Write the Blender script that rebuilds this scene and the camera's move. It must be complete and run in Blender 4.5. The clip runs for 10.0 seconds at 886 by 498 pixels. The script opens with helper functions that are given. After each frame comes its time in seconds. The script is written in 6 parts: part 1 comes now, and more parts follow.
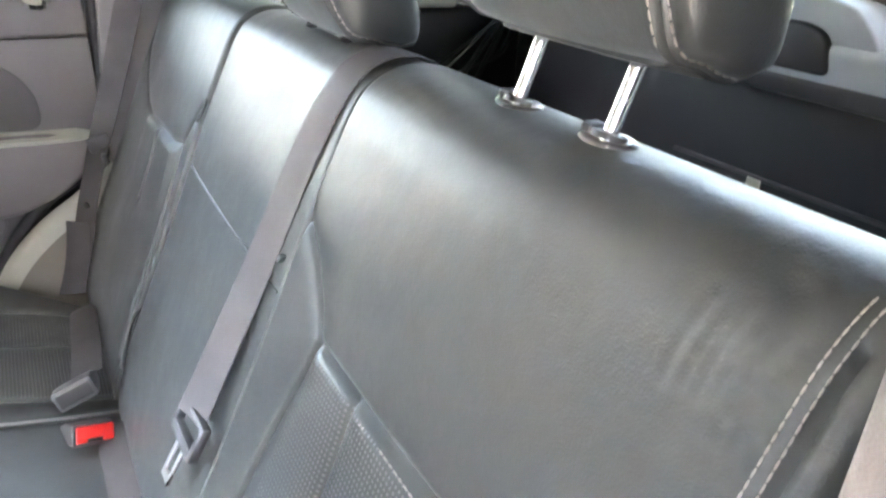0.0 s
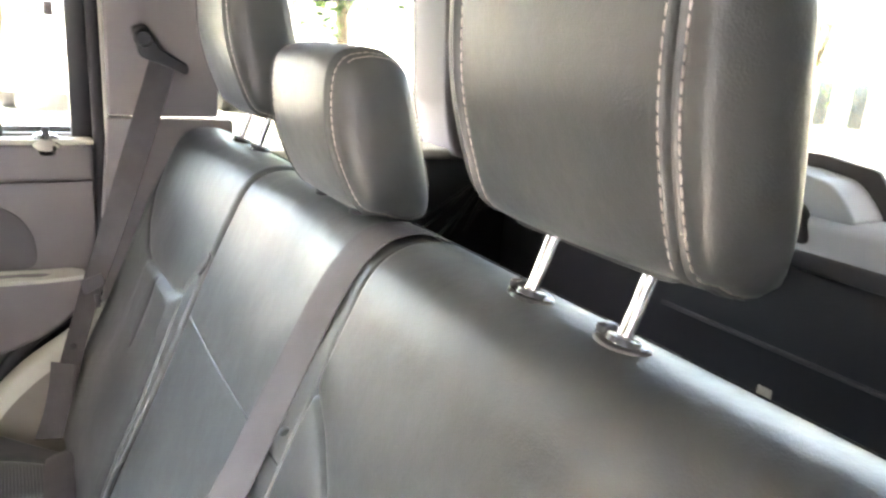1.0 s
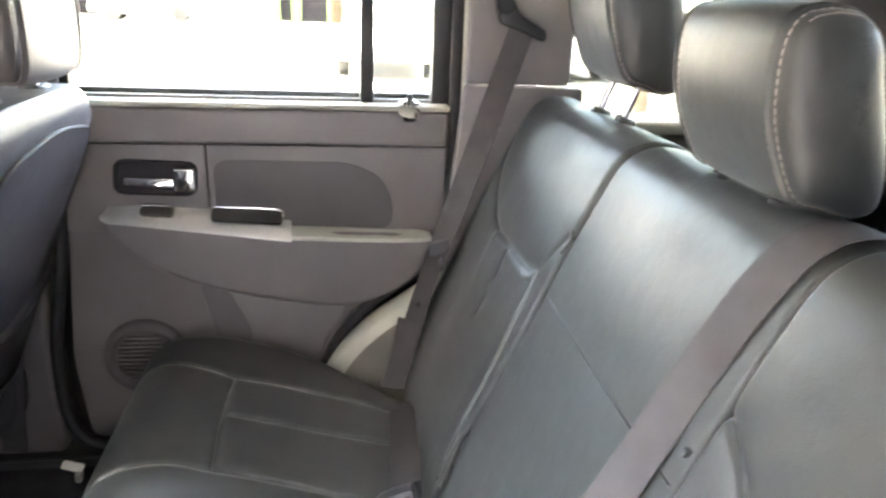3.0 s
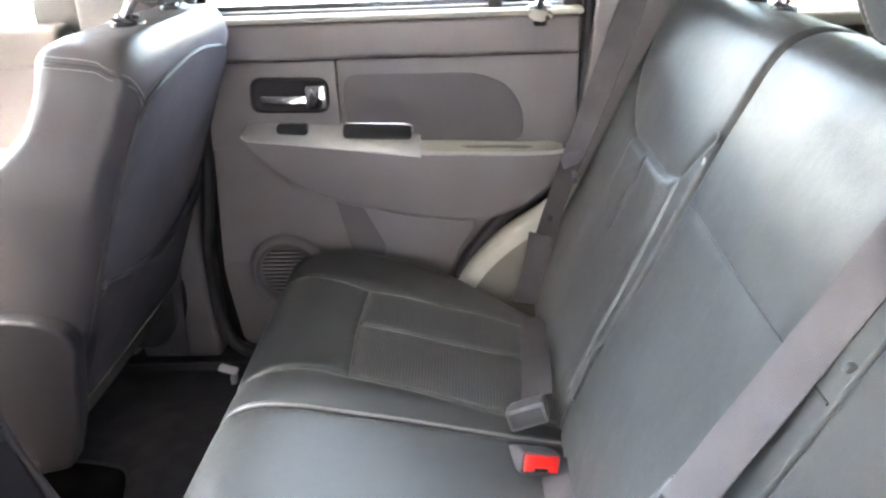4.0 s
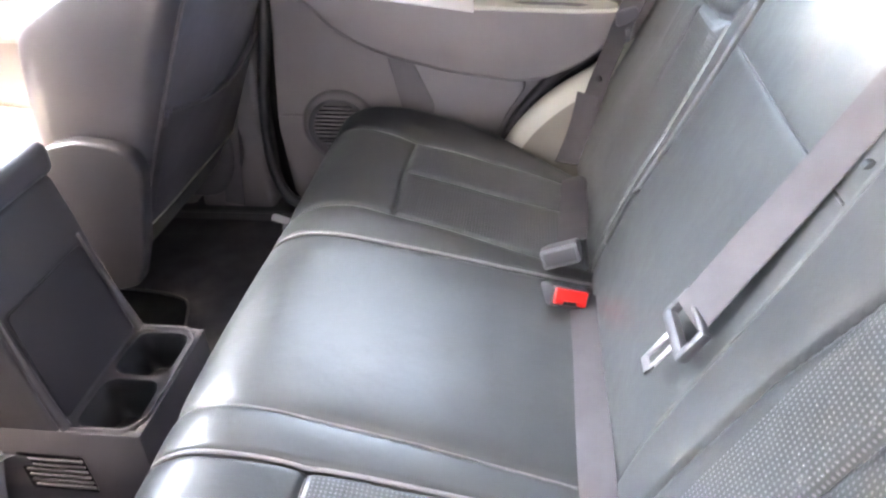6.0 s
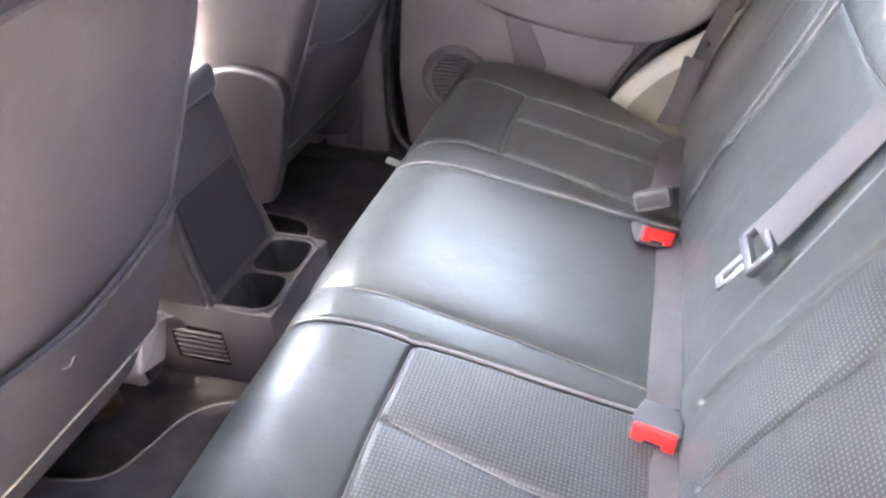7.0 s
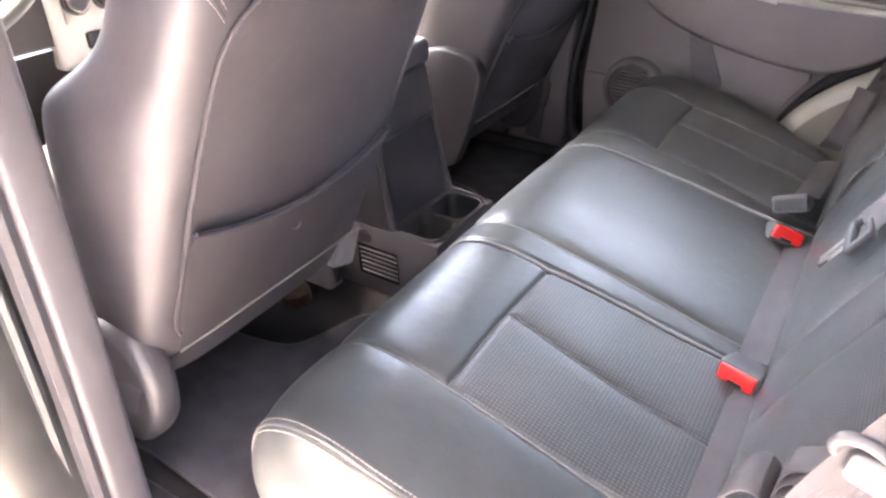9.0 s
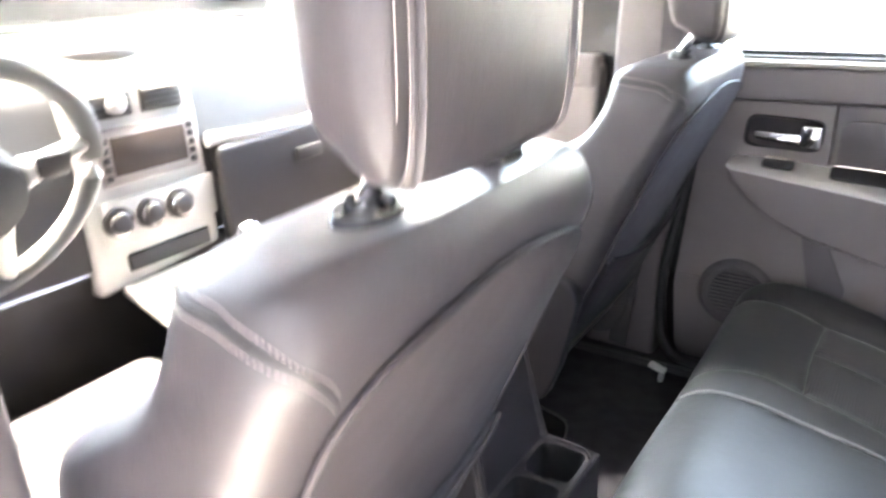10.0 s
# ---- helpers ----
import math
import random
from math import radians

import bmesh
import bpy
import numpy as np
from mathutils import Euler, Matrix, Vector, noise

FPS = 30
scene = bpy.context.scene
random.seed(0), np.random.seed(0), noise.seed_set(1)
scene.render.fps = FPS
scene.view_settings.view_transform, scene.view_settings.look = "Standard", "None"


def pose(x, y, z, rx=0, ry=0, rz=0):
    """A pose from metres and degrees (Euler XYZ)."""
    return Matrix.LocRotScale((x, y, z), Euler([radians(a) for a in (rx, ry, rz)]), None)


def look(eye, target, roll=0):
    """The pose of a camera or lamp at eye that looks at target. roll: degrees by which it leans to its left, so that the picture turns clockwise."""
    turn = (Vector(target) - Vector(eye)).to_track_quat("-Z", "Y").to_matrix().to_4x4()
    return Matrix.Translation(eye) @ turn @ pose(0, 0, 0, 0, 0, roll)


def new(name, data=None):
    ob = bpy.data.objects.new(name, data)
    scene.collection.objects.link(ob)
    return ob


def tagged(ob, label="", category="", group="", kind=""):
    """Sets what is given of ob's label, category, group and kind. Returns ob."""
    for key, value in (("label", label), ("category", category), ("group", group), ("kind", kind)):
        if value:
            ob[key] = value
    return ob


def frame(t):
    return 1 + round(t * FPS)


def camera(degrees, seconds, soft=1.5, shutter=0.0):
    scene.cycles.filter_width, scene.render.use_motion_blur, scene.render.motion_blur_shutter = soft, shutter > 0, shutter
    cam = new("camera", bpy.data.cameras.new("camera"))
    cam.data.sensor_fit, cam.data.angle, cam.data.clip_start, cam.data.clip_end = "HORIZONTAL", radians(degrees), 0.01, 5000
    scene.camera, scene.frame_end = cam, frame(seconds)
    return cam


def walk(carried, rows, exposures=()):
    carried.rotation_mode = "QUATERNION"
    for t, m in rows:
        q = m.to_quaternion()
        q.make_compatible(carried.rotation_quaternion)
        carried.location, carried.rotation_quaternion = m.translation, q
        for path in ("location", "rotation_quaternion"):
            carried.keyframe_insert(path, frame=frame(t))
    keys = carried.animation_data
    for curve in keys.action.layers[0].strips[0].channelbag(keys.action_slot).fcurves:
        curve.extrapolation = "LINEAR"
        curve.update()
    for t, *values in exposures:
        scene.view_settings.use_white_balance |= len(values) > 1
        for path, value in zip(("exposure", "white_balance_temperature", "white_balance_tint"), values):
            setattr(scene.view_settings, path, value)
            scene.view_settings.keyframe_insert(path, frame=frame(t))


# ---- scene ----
cam = camera(63.8, 10.0, soft=2.4, shutter=0.25)
PATH = [
    (0, (0.284, -0.252, 1.001), (1.216, 1.292, 0.135), 2.7),
    (0.5, (0.272, -0.245, 1.029), (1.304, 1.323, 0.339), 3.9),
    (1, (0.262, -0.231, 1.049), (1.291, 1.397, 0.508), 4.5),
    (1.5, (0.246, -0.204, 1.055), (1.151, 1.503, 0.537), 4.4),
    (2, (0.222, -0.178, 1.054), (0.966, 1.599, 0.515), 4.1),
    (2.5, (0.196, -0.148, 1.046), (0.787, 1.671, 0.463), 3.6),
    (3, (0.185, -0.115, 1.036), (0.482, 1.746, 0.367), 2.5),
    (3.2, (0.19, -0.104, 1.032), (0.368, 1.759, 0.327), 1.3),
    (4.3, (0.19, -0.097, 0.998), (0.088, 1.674, 0.075), -2.4),
    (4.5, (0.188, -0.102, 0.991), (0.083, 1.652, 0.036), -2.0),
    (5, (0.196, -0.114, 0.974), (0.088, 1.597, -0.056), -1.9),
    (6.3, (0.216, -0.207, 0.944), (-0.083, 1.421, -0.178), -1.9),
    (6.5, (0.224, -0.232, 0.944), (-0.142, 1.372, -0.193), -1.9),
    (7, (0.218, -0.321, 0.943), (-0.247, 1.261, -0.19), -1.8),
    (7.5, (0.223, -0.415, 0.946), (-0.25, 1.175, -0.171), -0.4),
    (8, (0.252, -0.475, 0.936), (-0.311, 1.08, -0.188), 1.8),
    (8.5, (0.313, -0.517, 0.937), (-0.401, 0.977, -0.185), 1.3),
    (9, (0.33, -0.536, 0.954), (-0.567, 0.897, -0.114), -0.2),
    (9.5, (0.251, -0.485, 0.975), (-0.774, 0.954, 0.038), -1.7),
    (9.7, (0.198, -0.436, 1.002), (-0.868, 1.009, 0.123), -0.4),
    (9.8, (0.141, -0.404, 0.993), (-0.945, 1.075, 0.198), -0.7),
    (9.9, (0.106, -0.366, 0.986), (-0.997, 1.132, 0.253), -0.5),
    (10, (0.076, -0.348, 1.027), (-0.97, 1.193, 0.299), -1.9),
]
# ---------------------------------------------------------------- exposure
EXPOSURES = [(0.0, 8.27, 7100, 9), (1.0, 8.17, 7750, 11), (2.0, 7.93, 7900, 10), (3.2, 7.96, 7500, 10), (4.5, 8.54, 7300, 12), (6.5, 8.72, 7250, 17), (7.5, 8.83, 7250, 19), (9.0, 8.2, 7350, 20), (10.0, 8.12, 7000, 11)]
walk(cam, [(t, look(eye, target, roll)) for t, eye, target, roll in PATH], EXPOSURES)

# ---------------------------------------------------------------- world and sun
SUN_EL, SUN_AZ = radians(75), radians(-60)     # height; turn from the car's left towards its rear
world = bpy.data.worlds.new("sky")
scene.world = world
world.use_nodes = True
wn = world.node_tree.nodes
sky = wn.new("ShaderNodeTexSky")
sky.sky_type, sky.sun_disc = "NISHITA", False
sky.sun_elevation, sky.sun_rotation = SUN_EL, radians(180) - SUN_AZ
sky.air_density, sky.dust_density, sky.ozone_density = 0.8, 6.0, 0.3
world.node_tree.links.new(sky.outputs[0], wn["Background"].inputs[0])
wn["Background"].inputs[1].default_value = 0.15
sun = new("sun", bpy.data.lights.new("sun", "SUN"))
sun.data.energy, sun.data.angle, sun.data.color = 0.32, radians(8.0), (1.0, 0.93, 0.82)
sun_from = Vector((math.sin(SUN_AZ) * math.cos(SUN_EL), -math.cos(SUN_AZ) * math.cos(SUN_EL), math.sin(SUN_EL)))
sun.matrix_world = look(sun_from * 30, (0, 0, 0))


# ---------------------------------------------------------------- materials
def nodes_of(name):
    m = bpy.data.materials.new(name)
    m.use_nodes = True
    nt = m.node_tree
    return m, nt, nt.nodes["Principled BSDF"]


def surface(name, colour, rough, metal=0.0, grain=0.0, grain_size=0.0012, relief=0.0, relief_size=0.03,
            vary=0.12, vary_size=0.12, spec=0.5, dirt=0.0, coat=0.0, sheen=0.0):
    """A painted, moulded or woven surface: base colour with stains at one scale, grain and slow relief at two more."""
    m, nt, bsdf = nodes_of(name)
    link, add = nt.links.new, nt.nodes.new
    co = add("ShaderNodeTexCoord")
    big = add("ShaderNodeTexNoise")
    big.inputs["Scale"].default_value, big.inputs["Detail"].default_value = 1 / vary_size, 5
    link(co.outputs["Object"], big.inputs["Vector"])
    ramp = add("ShaderNodeMapRange")
    ramp.inputs["From Min"].default_value, ramp.inputs["From Max"].default_value = 0.3, 0.7
    ramp.inputs["To Min"].default_value, ramp.inputs["To Max"].default_value = 1 - vary, 1 + vary
    link(big.outputs["Fac"], ramp.inputs["Value"])
    mul = add("ShaderNodeMix")
    mul.data_type, mul.blend_type = "RGBA", "MULTIPLY"
    mul.inputs["Factor"].default_value = 1.0
    mul.inputs["A"].default_value = (*colour, 1)
    link(ramp.outputs["Result"], mul.inputs["B"])
    out = mul.outputs["Result"]
    if dirt:
        spot = add("ShaderNodeTexNoise")
        spot.inputs["Scale"].default_value, spot.inputs["Detail"].default_value = 9, 8
        link(co.outputs["Object"], spot.inputs["Vector"])
        cut = add("ShaderNodeMapRange")
        cut.inputs["From Min"].default_value, cut.inputs["From Max"].default_value = 0.52, 0.75
        cut.inputs["To Max"].default_value = dirt
        link(spot.outputs["Fac"], cut.inputs["Value"])
        dust = add("ShaderNodeMix")
        dust.data_type = "RGBA"
        dust.inputs["B"].default_value = (0.22, 0.20, 0.18, 1)
        link(cut.outputs["Result"], dust.inputs["Factor"])
        link(out, dust.inputs["A"])
        out = dust.outputs["Result"]
    link(out, bsdf.inputs["Base Color"])
    rr = add("ShaderNodeMapRange")
    rr.inputs["From Min"].default_value, rr.inputs["From Max"].default_value = 0.3, 0.7
    rr.inputs["To Min"].default_value, rr.inputs["To Max"].default_value = max(rough - 0.06, 0.02), min(rough + 0.06, 1)
    link(big.outputs["Fac"], rr.inputs["Value"])
    link(rr.outputs["Result"], bsdf.inputs["Roughness"])
    bsdf.inputs["Metallic"].default_value = metal
    bsdf.inputs["Specular IOR Level"].default_value = spec
    bsdf.inputs["Coat Weight"].default_value = coat
    bsdf.inputs["Coat Roughness"].default_value = 0.06
    bsdf.inputs["Sheen Weight"].default_value = sheen
    normal = None
    if relief:
        slow = add("ShaderNodeTexNoise")
        slow.inputs["Scale"].default_value, slow.inputs["Detail"].default_value = 1 / relief_size, 3
        link(co.outputs["Object"], slow.inputs["Vector"])
        bump = add("ShaderNodeBump")
        bump.inputs["Strength"].default_value, bump.inputs["Distance"].default_value = 1.0, relief
        link(slow.outputs["Fac"], bump.inputs["Height"])
        normal = bump.outputs["Normal"]
    if grain:
        cell = add("ShaderNodeTexVoronoi")
        cell.inputs["Scale"].default_value = 1 / grain_size
        link(co.outputs["Object"], cell.inputs["Vector"])
        bump = add("ShaderNodeBump")
        bump.inputs["Strength"].default_value, bump.inputs["Distance"].default_value = 1.0, grain
        link(cell.outputs["Distance"], bump.inputs["Height"])
        if normal:
            link(normal, bump.inputs["Normal"])
        normal = bump.outputs["Normal"]
    if normal:
        link(normal, bsdf.inputs["Normal"])
    return m


def perforate(base, name, pitch=0.0050, hole=0.15):
    """The same leather punched with rows of small round holes; the pattern lies in the UV map, which is in metres."""
    m = base.copy()
    m.name = name
    nt = m.node_tree
    link, add = nt.links.new, nt.nodes.new
    bsdf = nt.nodes["Principled BSDF"]
    uv = add("ShaderNodeUVMap")
    scale = add("ShaderNodeVectorMath")
    scale.operation = "MULTIPLY"
    scale.inputs[1].default_value = (1 / pitch, 1 / pitch, 0)
    link(uv.outputs["UV"], scale.inputs[0])
    frac = add("ShaderNodeVectorMath")
    frac.operation = "FRACTION"
    link(scale.outputs[0], frac.inputs[0])
    off = add("ShaderNodeVectorMath")
    off.operation = "SUBTRACT"
    off.inputs[1].default_value = (0.5, 0.5, 0)
    link(frac.outputs[0], off.inputs[0])
    far = add("ShaderNodeVectorMath")
    far.operation = "LENGTH"
    link(off.outputs[0], far.inputs[0])
    edge = add("ShaderNodeMapRange")
    edge.inputs["From Min"].default_value, edge.inputs["From Max"].default_value = hole, hole + 0.16
    link(far.outputs["Value"], edge.inputs["Value"])
    old = bsdf.inputs["Base Color"].links[0].from_socket
    dark = add("ShaderNodeMix")
    dark.data_type = "RGBA"
    dark.inputs["A"].default_value = (0.105, 0.106, 0.108, 1)
    link(edge.outputs["Result"], dark.inputs["Factor"])
    link(old, dark.inputs["B"])
    link(dark.outputs["Result"], bsdf.inputs["Base Color"])
    bump = add("ShaderNodeBump")
    bump.inputs["Strength"].default_value, bump.inputs["Distance"].default_value = 1.0, 0.0003
    link(edge.outputs["Result"], bump.inputs["Height"])
    link(bsdf.inputs["Normal"].links[0].from_socket, bump.inputs["Normal"])
    link(bump.outputs["Normal"], bsdf.inputs["Normal"])
    return m


def woven(name, colour, pitch=0.0022):
    """Belt webbing: fine ribs along the strap; the UV map runs across and along it in metres."""
    m, nt, bsdf = nodes_of(name)
    link, add = nt.links.new, nt.nodes.new
    uv = add("ShaderNodeUVMap")
    wave = add("ShaderNodeTexWave")
    wave.wave_type, wave.bands_direction = "BANDS", "X"
    wave.inputs["Scale"].default_value = 0.314 / pitch
    wave.inputs["Distortion"].default_value = 0.4
    link(uv.outputs["UV"], wave.inputs["Vector"])
    spot = add("ShaderNodeTexNoise")
    spot.inputs["Scale"].default_value, spot.inputs["Detail"].default_value = 25, 6
    link(uv.outputs["UV"], spot.inputs["Vector"])
    mix = add("ShaderNodeMix")
    mix.data_type = "RGBA"
    mix.inputs["A"].default_value = (*(0.7 * c for c in colour), 1)
    mix.inputs["B"].default_value = (*(1.25 * c for c in colour), 1)
    link(spot.outputs["Fac"], mix.inputs["Factor"])
    link(mix.outputs["Result"], bsdf.inputs["Base Color"])
    bump = add("ShaderNodeBump")
    bump.inputs["Strength"].default_value, bump.inputs["Distance"].default_value = 0.5, 0.0003
    link(wave.outputs["Fac"], bump.inputs["Height"])
    link(bump.outputs["Normal"], bsdf.inputs["Normal"])
    bsdf.inputs["Roughness"].default_value = 0.55
    bsdf.inputs["Specular IOR Level"].default_value = 0.15
    return m


def clear_glass(name, tint=(1, 1, 1)):
    m, nt, bsdf = nodes_of(name)
    add, link = nt.nodes.new, nt.links.new
    nt.nodes.remove(bsdf)
    see, shine, mix, fres = add("ShaderNodeBsdfTransparent"), add("ShaderNodeBsdfGlossy"), add("ShaderNodeMixShader"), add("ShaderNodeFresnel")
    see.inputs["Color"].default_value = (*tint, 1)
    shine.inputs["Roughness"].default_value = 0.02
    fres.inputs["IOR"].default_value = 1.4
    link(fres.outputs[0], mix.inputs[0])
    link(see.outputs[0], mix.inputs[1])
    link(shine.outputs[0], mix.inputs[2])
    link(mix.outputs[0], nt.nodes["Material Output"].inputs["Surface"])
    return m


LEATHER = surface("black_leather", (0.034, 0.0366, 0.0361), 0.40, grain=0.00012, grain_size=0.0016, relief=0.0013, relief_size=0.04, vary=0.10, spec=0.44)
PERFORATED = perforate(LEATHER, "perforated_leather")
# pale colour paints the highlight along seams of the black leather
SEAM_LIT = surface("seam_highlight", (0.15, 0.146, 0.146), 0.36, vary=0.1)
VINYL = surface("seat_vinyl", (0.034, 0.0302, 0.0316), 0.54, grain=0.00014, grain_size=0.0014, relief=0.001, relief_size=0.05, vary=0.08, spec=0.25)
CARBON = surface("pocket_vinyl", (0.0465, 0.045, 0.0527), 0.5, grain=0.00014, grain_size=0.002)
THREAD = surface("stitch_thread", (0.27, 0.245, 0.225), 0.7, vary=0.2, vary_size=0.01)
PLASTIC = surface("grained_plastic", (0.158, 0.143, 0.139), 0.46, grain=0.00016, grain_size=0.0013, vary=0.07, dirt=0.06)
PLASTIC_DARK = surface("dark_plastic", (0.013, 0.0125, 0.0135), 0.5, grain=0.00014, grain_size=0.0013, vary=0.1)
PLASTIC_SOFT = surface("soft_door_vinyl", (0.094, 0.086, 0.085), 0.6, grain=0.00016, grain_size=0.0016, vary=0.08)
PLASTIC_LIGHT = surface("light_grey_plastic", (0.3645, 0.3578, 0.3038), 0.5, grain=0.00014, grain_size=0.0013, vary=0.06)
SILVER = surface("silver_paint", (0.40, 0.40, 0.39), 0.34, metal=0.6, vary=0.05)
CHROME = surface("chrome", (0.78, 0.78, 0.78), 0.10, metal=1.0, vary=0.04)
STEEL = surface("brushed_steel", (0.55, 0.55, 0.56), 0.28, metal=1.0, vary=0.08)
RUST = surface("rusty_steel", (0.060, 0.042, 0.030), 0.38, metal=0.7, vary=0.3, vary_size=0.01)
WEB = woven("belt_webbing", (0.060, 0.055, 0.057))
# darker copy of the grained plastic; its colour holds shade for the near pillar
PLASTIC_DIM = surface("dimmed_plastic", (0.033, 0.0294, 0.0308), 0.48, grain=0.00016, grain_size=0.0013, vary=0.07, dirt=0.05)
# tan of the seat hem, also the painted shade inside the wheel arch trim
TAN = surface("hem_and_shaded_trim", (0.1755, 0.162, 0.135), 0.8, grain=0.0003, grain_size=0.002, vary=0.12)
LEDGE = surface("ledge_plastic", (0.30, 0.32, 0.335), 0.45, grain=0.00016, grain_size=0.0014, vary=0.06)
SHIELD = surface("shield_plastic", (0.018, 0.016, 0.0175), 0.55, grain=0.00014, grain_size=0.0013, vary=0.07, dirt=0.03, spec=0.3)
TONGUE = surface("pale_grey_plastic", (0.050, 0.048, 0.050), 0.4, vary=0.06)
GUIDE = surface("guide_plastic", (0.035, 0.034, 0.036), 0.24, vary=0.05)
BUCKLE = surface("buckle_plastic", (0.052, 0.051, 0.055), 0.42, vary=0.05)
RED = surface("red_button", (0.62, 0.015, 0.012), 0.35, vary=0.05)
CARPET = surface("black_carpet", (0.011, 0.010, 0.011), 0.95, grain=0.0012, grain_size=0.0016, relief=0.003, relief_size=0.02, vary=0.3, vary_size=0.05, dirt=0.06, spec=0.08)
MAT = surface("floor_mat_pile", (0.044, 0.042, 0.047), 0.95, grain=0.0010, grain_size=0.0014, vary=0.25, vary_size=0.04, dirt=0.08, spec=0.10)
RUBBER = surface("rubber", (0.009, 0.009, 0.0095), 0.5, vary=0.15)
LINER = surface("headliner_cloth", (0.36, 0.35, 0.33), 0.9, grain=0.0006, grain_size=0.002, vary=0.04)
BODY = surface("dark_metallic_paint", (0.010, 0.010, 0.0095), 0.36, metal=0.2, coat=0.6, vary=0.1)
GLASS = clear_glass("window_glass", (0.90, 0.93, 0.91))
REARGLASS = clear_glass("rear_door_glass", (0.52, 0.54, 0.52))
PRIVACY = clear_glass("tinted_glass", (0.32, 0.335, 0.315))
DASH = surface("dash_plastic", (0.017, 0.019, 0.021), 0.5, grain=0.00016, grain_size=0.0014, vary=0.06)
WHEELGREY = surface("wheel_leather", (0.11, 0.11, 0.105), 0.42, grain=0.0001, grain_size=0.0015)
STACK = surface("dash_silver", (0.30, 0.30, 0.29), 0.36, metal=0.3, vary=0.05)
SCREEN = surface("display_glass", (0.05, 0.04, 0.035), 0.16, vary=0.1)
WHITE = surface("white_car_paint", (0.78, 0.78, 0.77), 0.25, coat=0.8, vary=0.03)
PLASTER = surface("white_render", (0.74, 0.72, 0.68), 0.9, grain=0.004, grain_size=0.02, vary=0.08, vary_size=0.8)
CONCRETE = surface("pale_concrete", (0.252, 0.246, 0.231), 0.9, grain=0.004, grain_size=0.03, vary=0.15, vary_size=1.2)
# colour of the added wall that cuts light at the open doorway
BLOCKWALL = surface("light_block_grey", (0.088, 0.086, 0.083), 0.9, grain=0.004, grain_size=0.02, vary=0.15, vary_size=0.8)
GREEN = surface("green_paint", (0.05, 0.09, 0.018), 0.5, vary=0.1)
REDSIGN = surface("red_sign_paint", (0.40, 0.012, 0.008), 0.5, vary=0.1)
# near-black for dark signs and for painted shade in openings
FLAT_BLACK = surface("shade_and_sign_black", (0.006, 0.005, 0.0055), 0.9, vary=0.2, vary_size=0.5, spec=0.05)
TANWOOD = surface("tan_door", (0.035, 0.026, 0.014), 0.8, vary=0.2, spec=0.1)
BARK = surface("bark", (0.16, 0.12, 0.09), 0.9, grain=0.01, grain_size=0.03, vary=0.3)
LEAF = surface("leaf", (0.07, 0.12, 0.03), 0.55, vary=0.3, vary_size=0.3)
DARKGLASS = surface("dark_window", (0.03, 0.035, 0.04), 0.08, vary=0.1)


# ---------------------------------------------------------------- mesh helpers
def thing(name, base, label, category, group="", kind=""):
    ob = new(name)
    ob.location = base
    ob.empty_display_size = 0.05
    return tagged(ob, label, category, group, kind)


def mesh_ob(name, geo, mats, parent=None, label="", smooth=True, uv=None, slots=None):
    """Links one mesh made of (verts, faces), in world metres, under a thing or a part."""
    verts, faces = geo
    me = bpy.data.meshes.new(name)
    me.from_pydata([tuple(map(float, v)) for v in verts], [], [tuple(map(int, f)) for f in faces])
    for m in (mats if isinstance(mats, (list, tuple)) else [mats]):
        me.materials.append(m)
    if slots is not None:
        me.polygons.foreach_set("material_index", np.asarray(slots, np.int32))
    if uv is not None:
        layer = me.uv_layers.new(name="UVMap")
        loops = np.empty(len(me.loops), np.int32)
        me.loops.foreach_get("vertex_index", loops)
        layer.data.foreach_set("uv", np.asarray(uv, np.float32)[loops].ravel())
    me.validate()
    bm = bmesh.new()
    bm.from_mesh(me)
    bmesh.ops.recalc_face_normals(bm, faces=bm.faces)
    for f in bm.faces:
        f.smooth = smooth
    if smooth:
        for e in bm.edges:
            if len(e.link_faces) == 2 and e.calc_face_angle(0) > radians(40):
                e.smooth = False
    bm.to_mesh(me)
    bm.free()
    ob = new(name, me)
    if parent is not None:
        ob.parent = parent
        root, m = parent, Matrix.Identity(4)
        chain = []
        while root is not None:
            chain.append(root)
            root = root.parent
        for o in reversed(chain):
            m = m @ o.matrix_parent_inverse @ o.matrix_basis
        ob.matrix_parent_inverse = m.inverted()
    if label:
        ob["label"] = label
    return ob


def join(*geos):
    verts, faces = [], []
    for v, f in geos:
        k = len(verts)
        verts += [tuple(p) for p in v]
        faces += [tuple(i + k for i in g) for g in f]
    return verts, faces


def moved(geo, m):
    return [tuple(m @ Vector(v)) for v in geo[0]], geo[1]


def from_bm(bm):
    bm.verts.index_update()
    geo = [tuple(v.co) for v in bm.verts], [tuple(v.index for v in f.verts) for f in bm.faces]
    bm.free()
    return geo


def box(x0, x1, y0, y1, z0, z1, bevel=0.004, seg=2):
    bm = bmesh.new()
    bmesh.ops.create_cube(bm, size=1)
    for v in bm.verts:
        v.co = Vector(((x0 + x1) / 2 + v.co.x * (x1 - x0), (y0 + y1) / 2 + v.co.y * (y1 - y0), (z0 + z1) / 2 + v.co.z * (z1 - z0)))
    if bevel:
        bmesh.ops.bevel(bm, geom=bm.edges[:], offset=min(bevel, 0.45 * min(x1 - x0, y1 - y0, z1 - z0)), segments=seg, affect="EDGES", profile=0.5)
    return from_bm(bm)


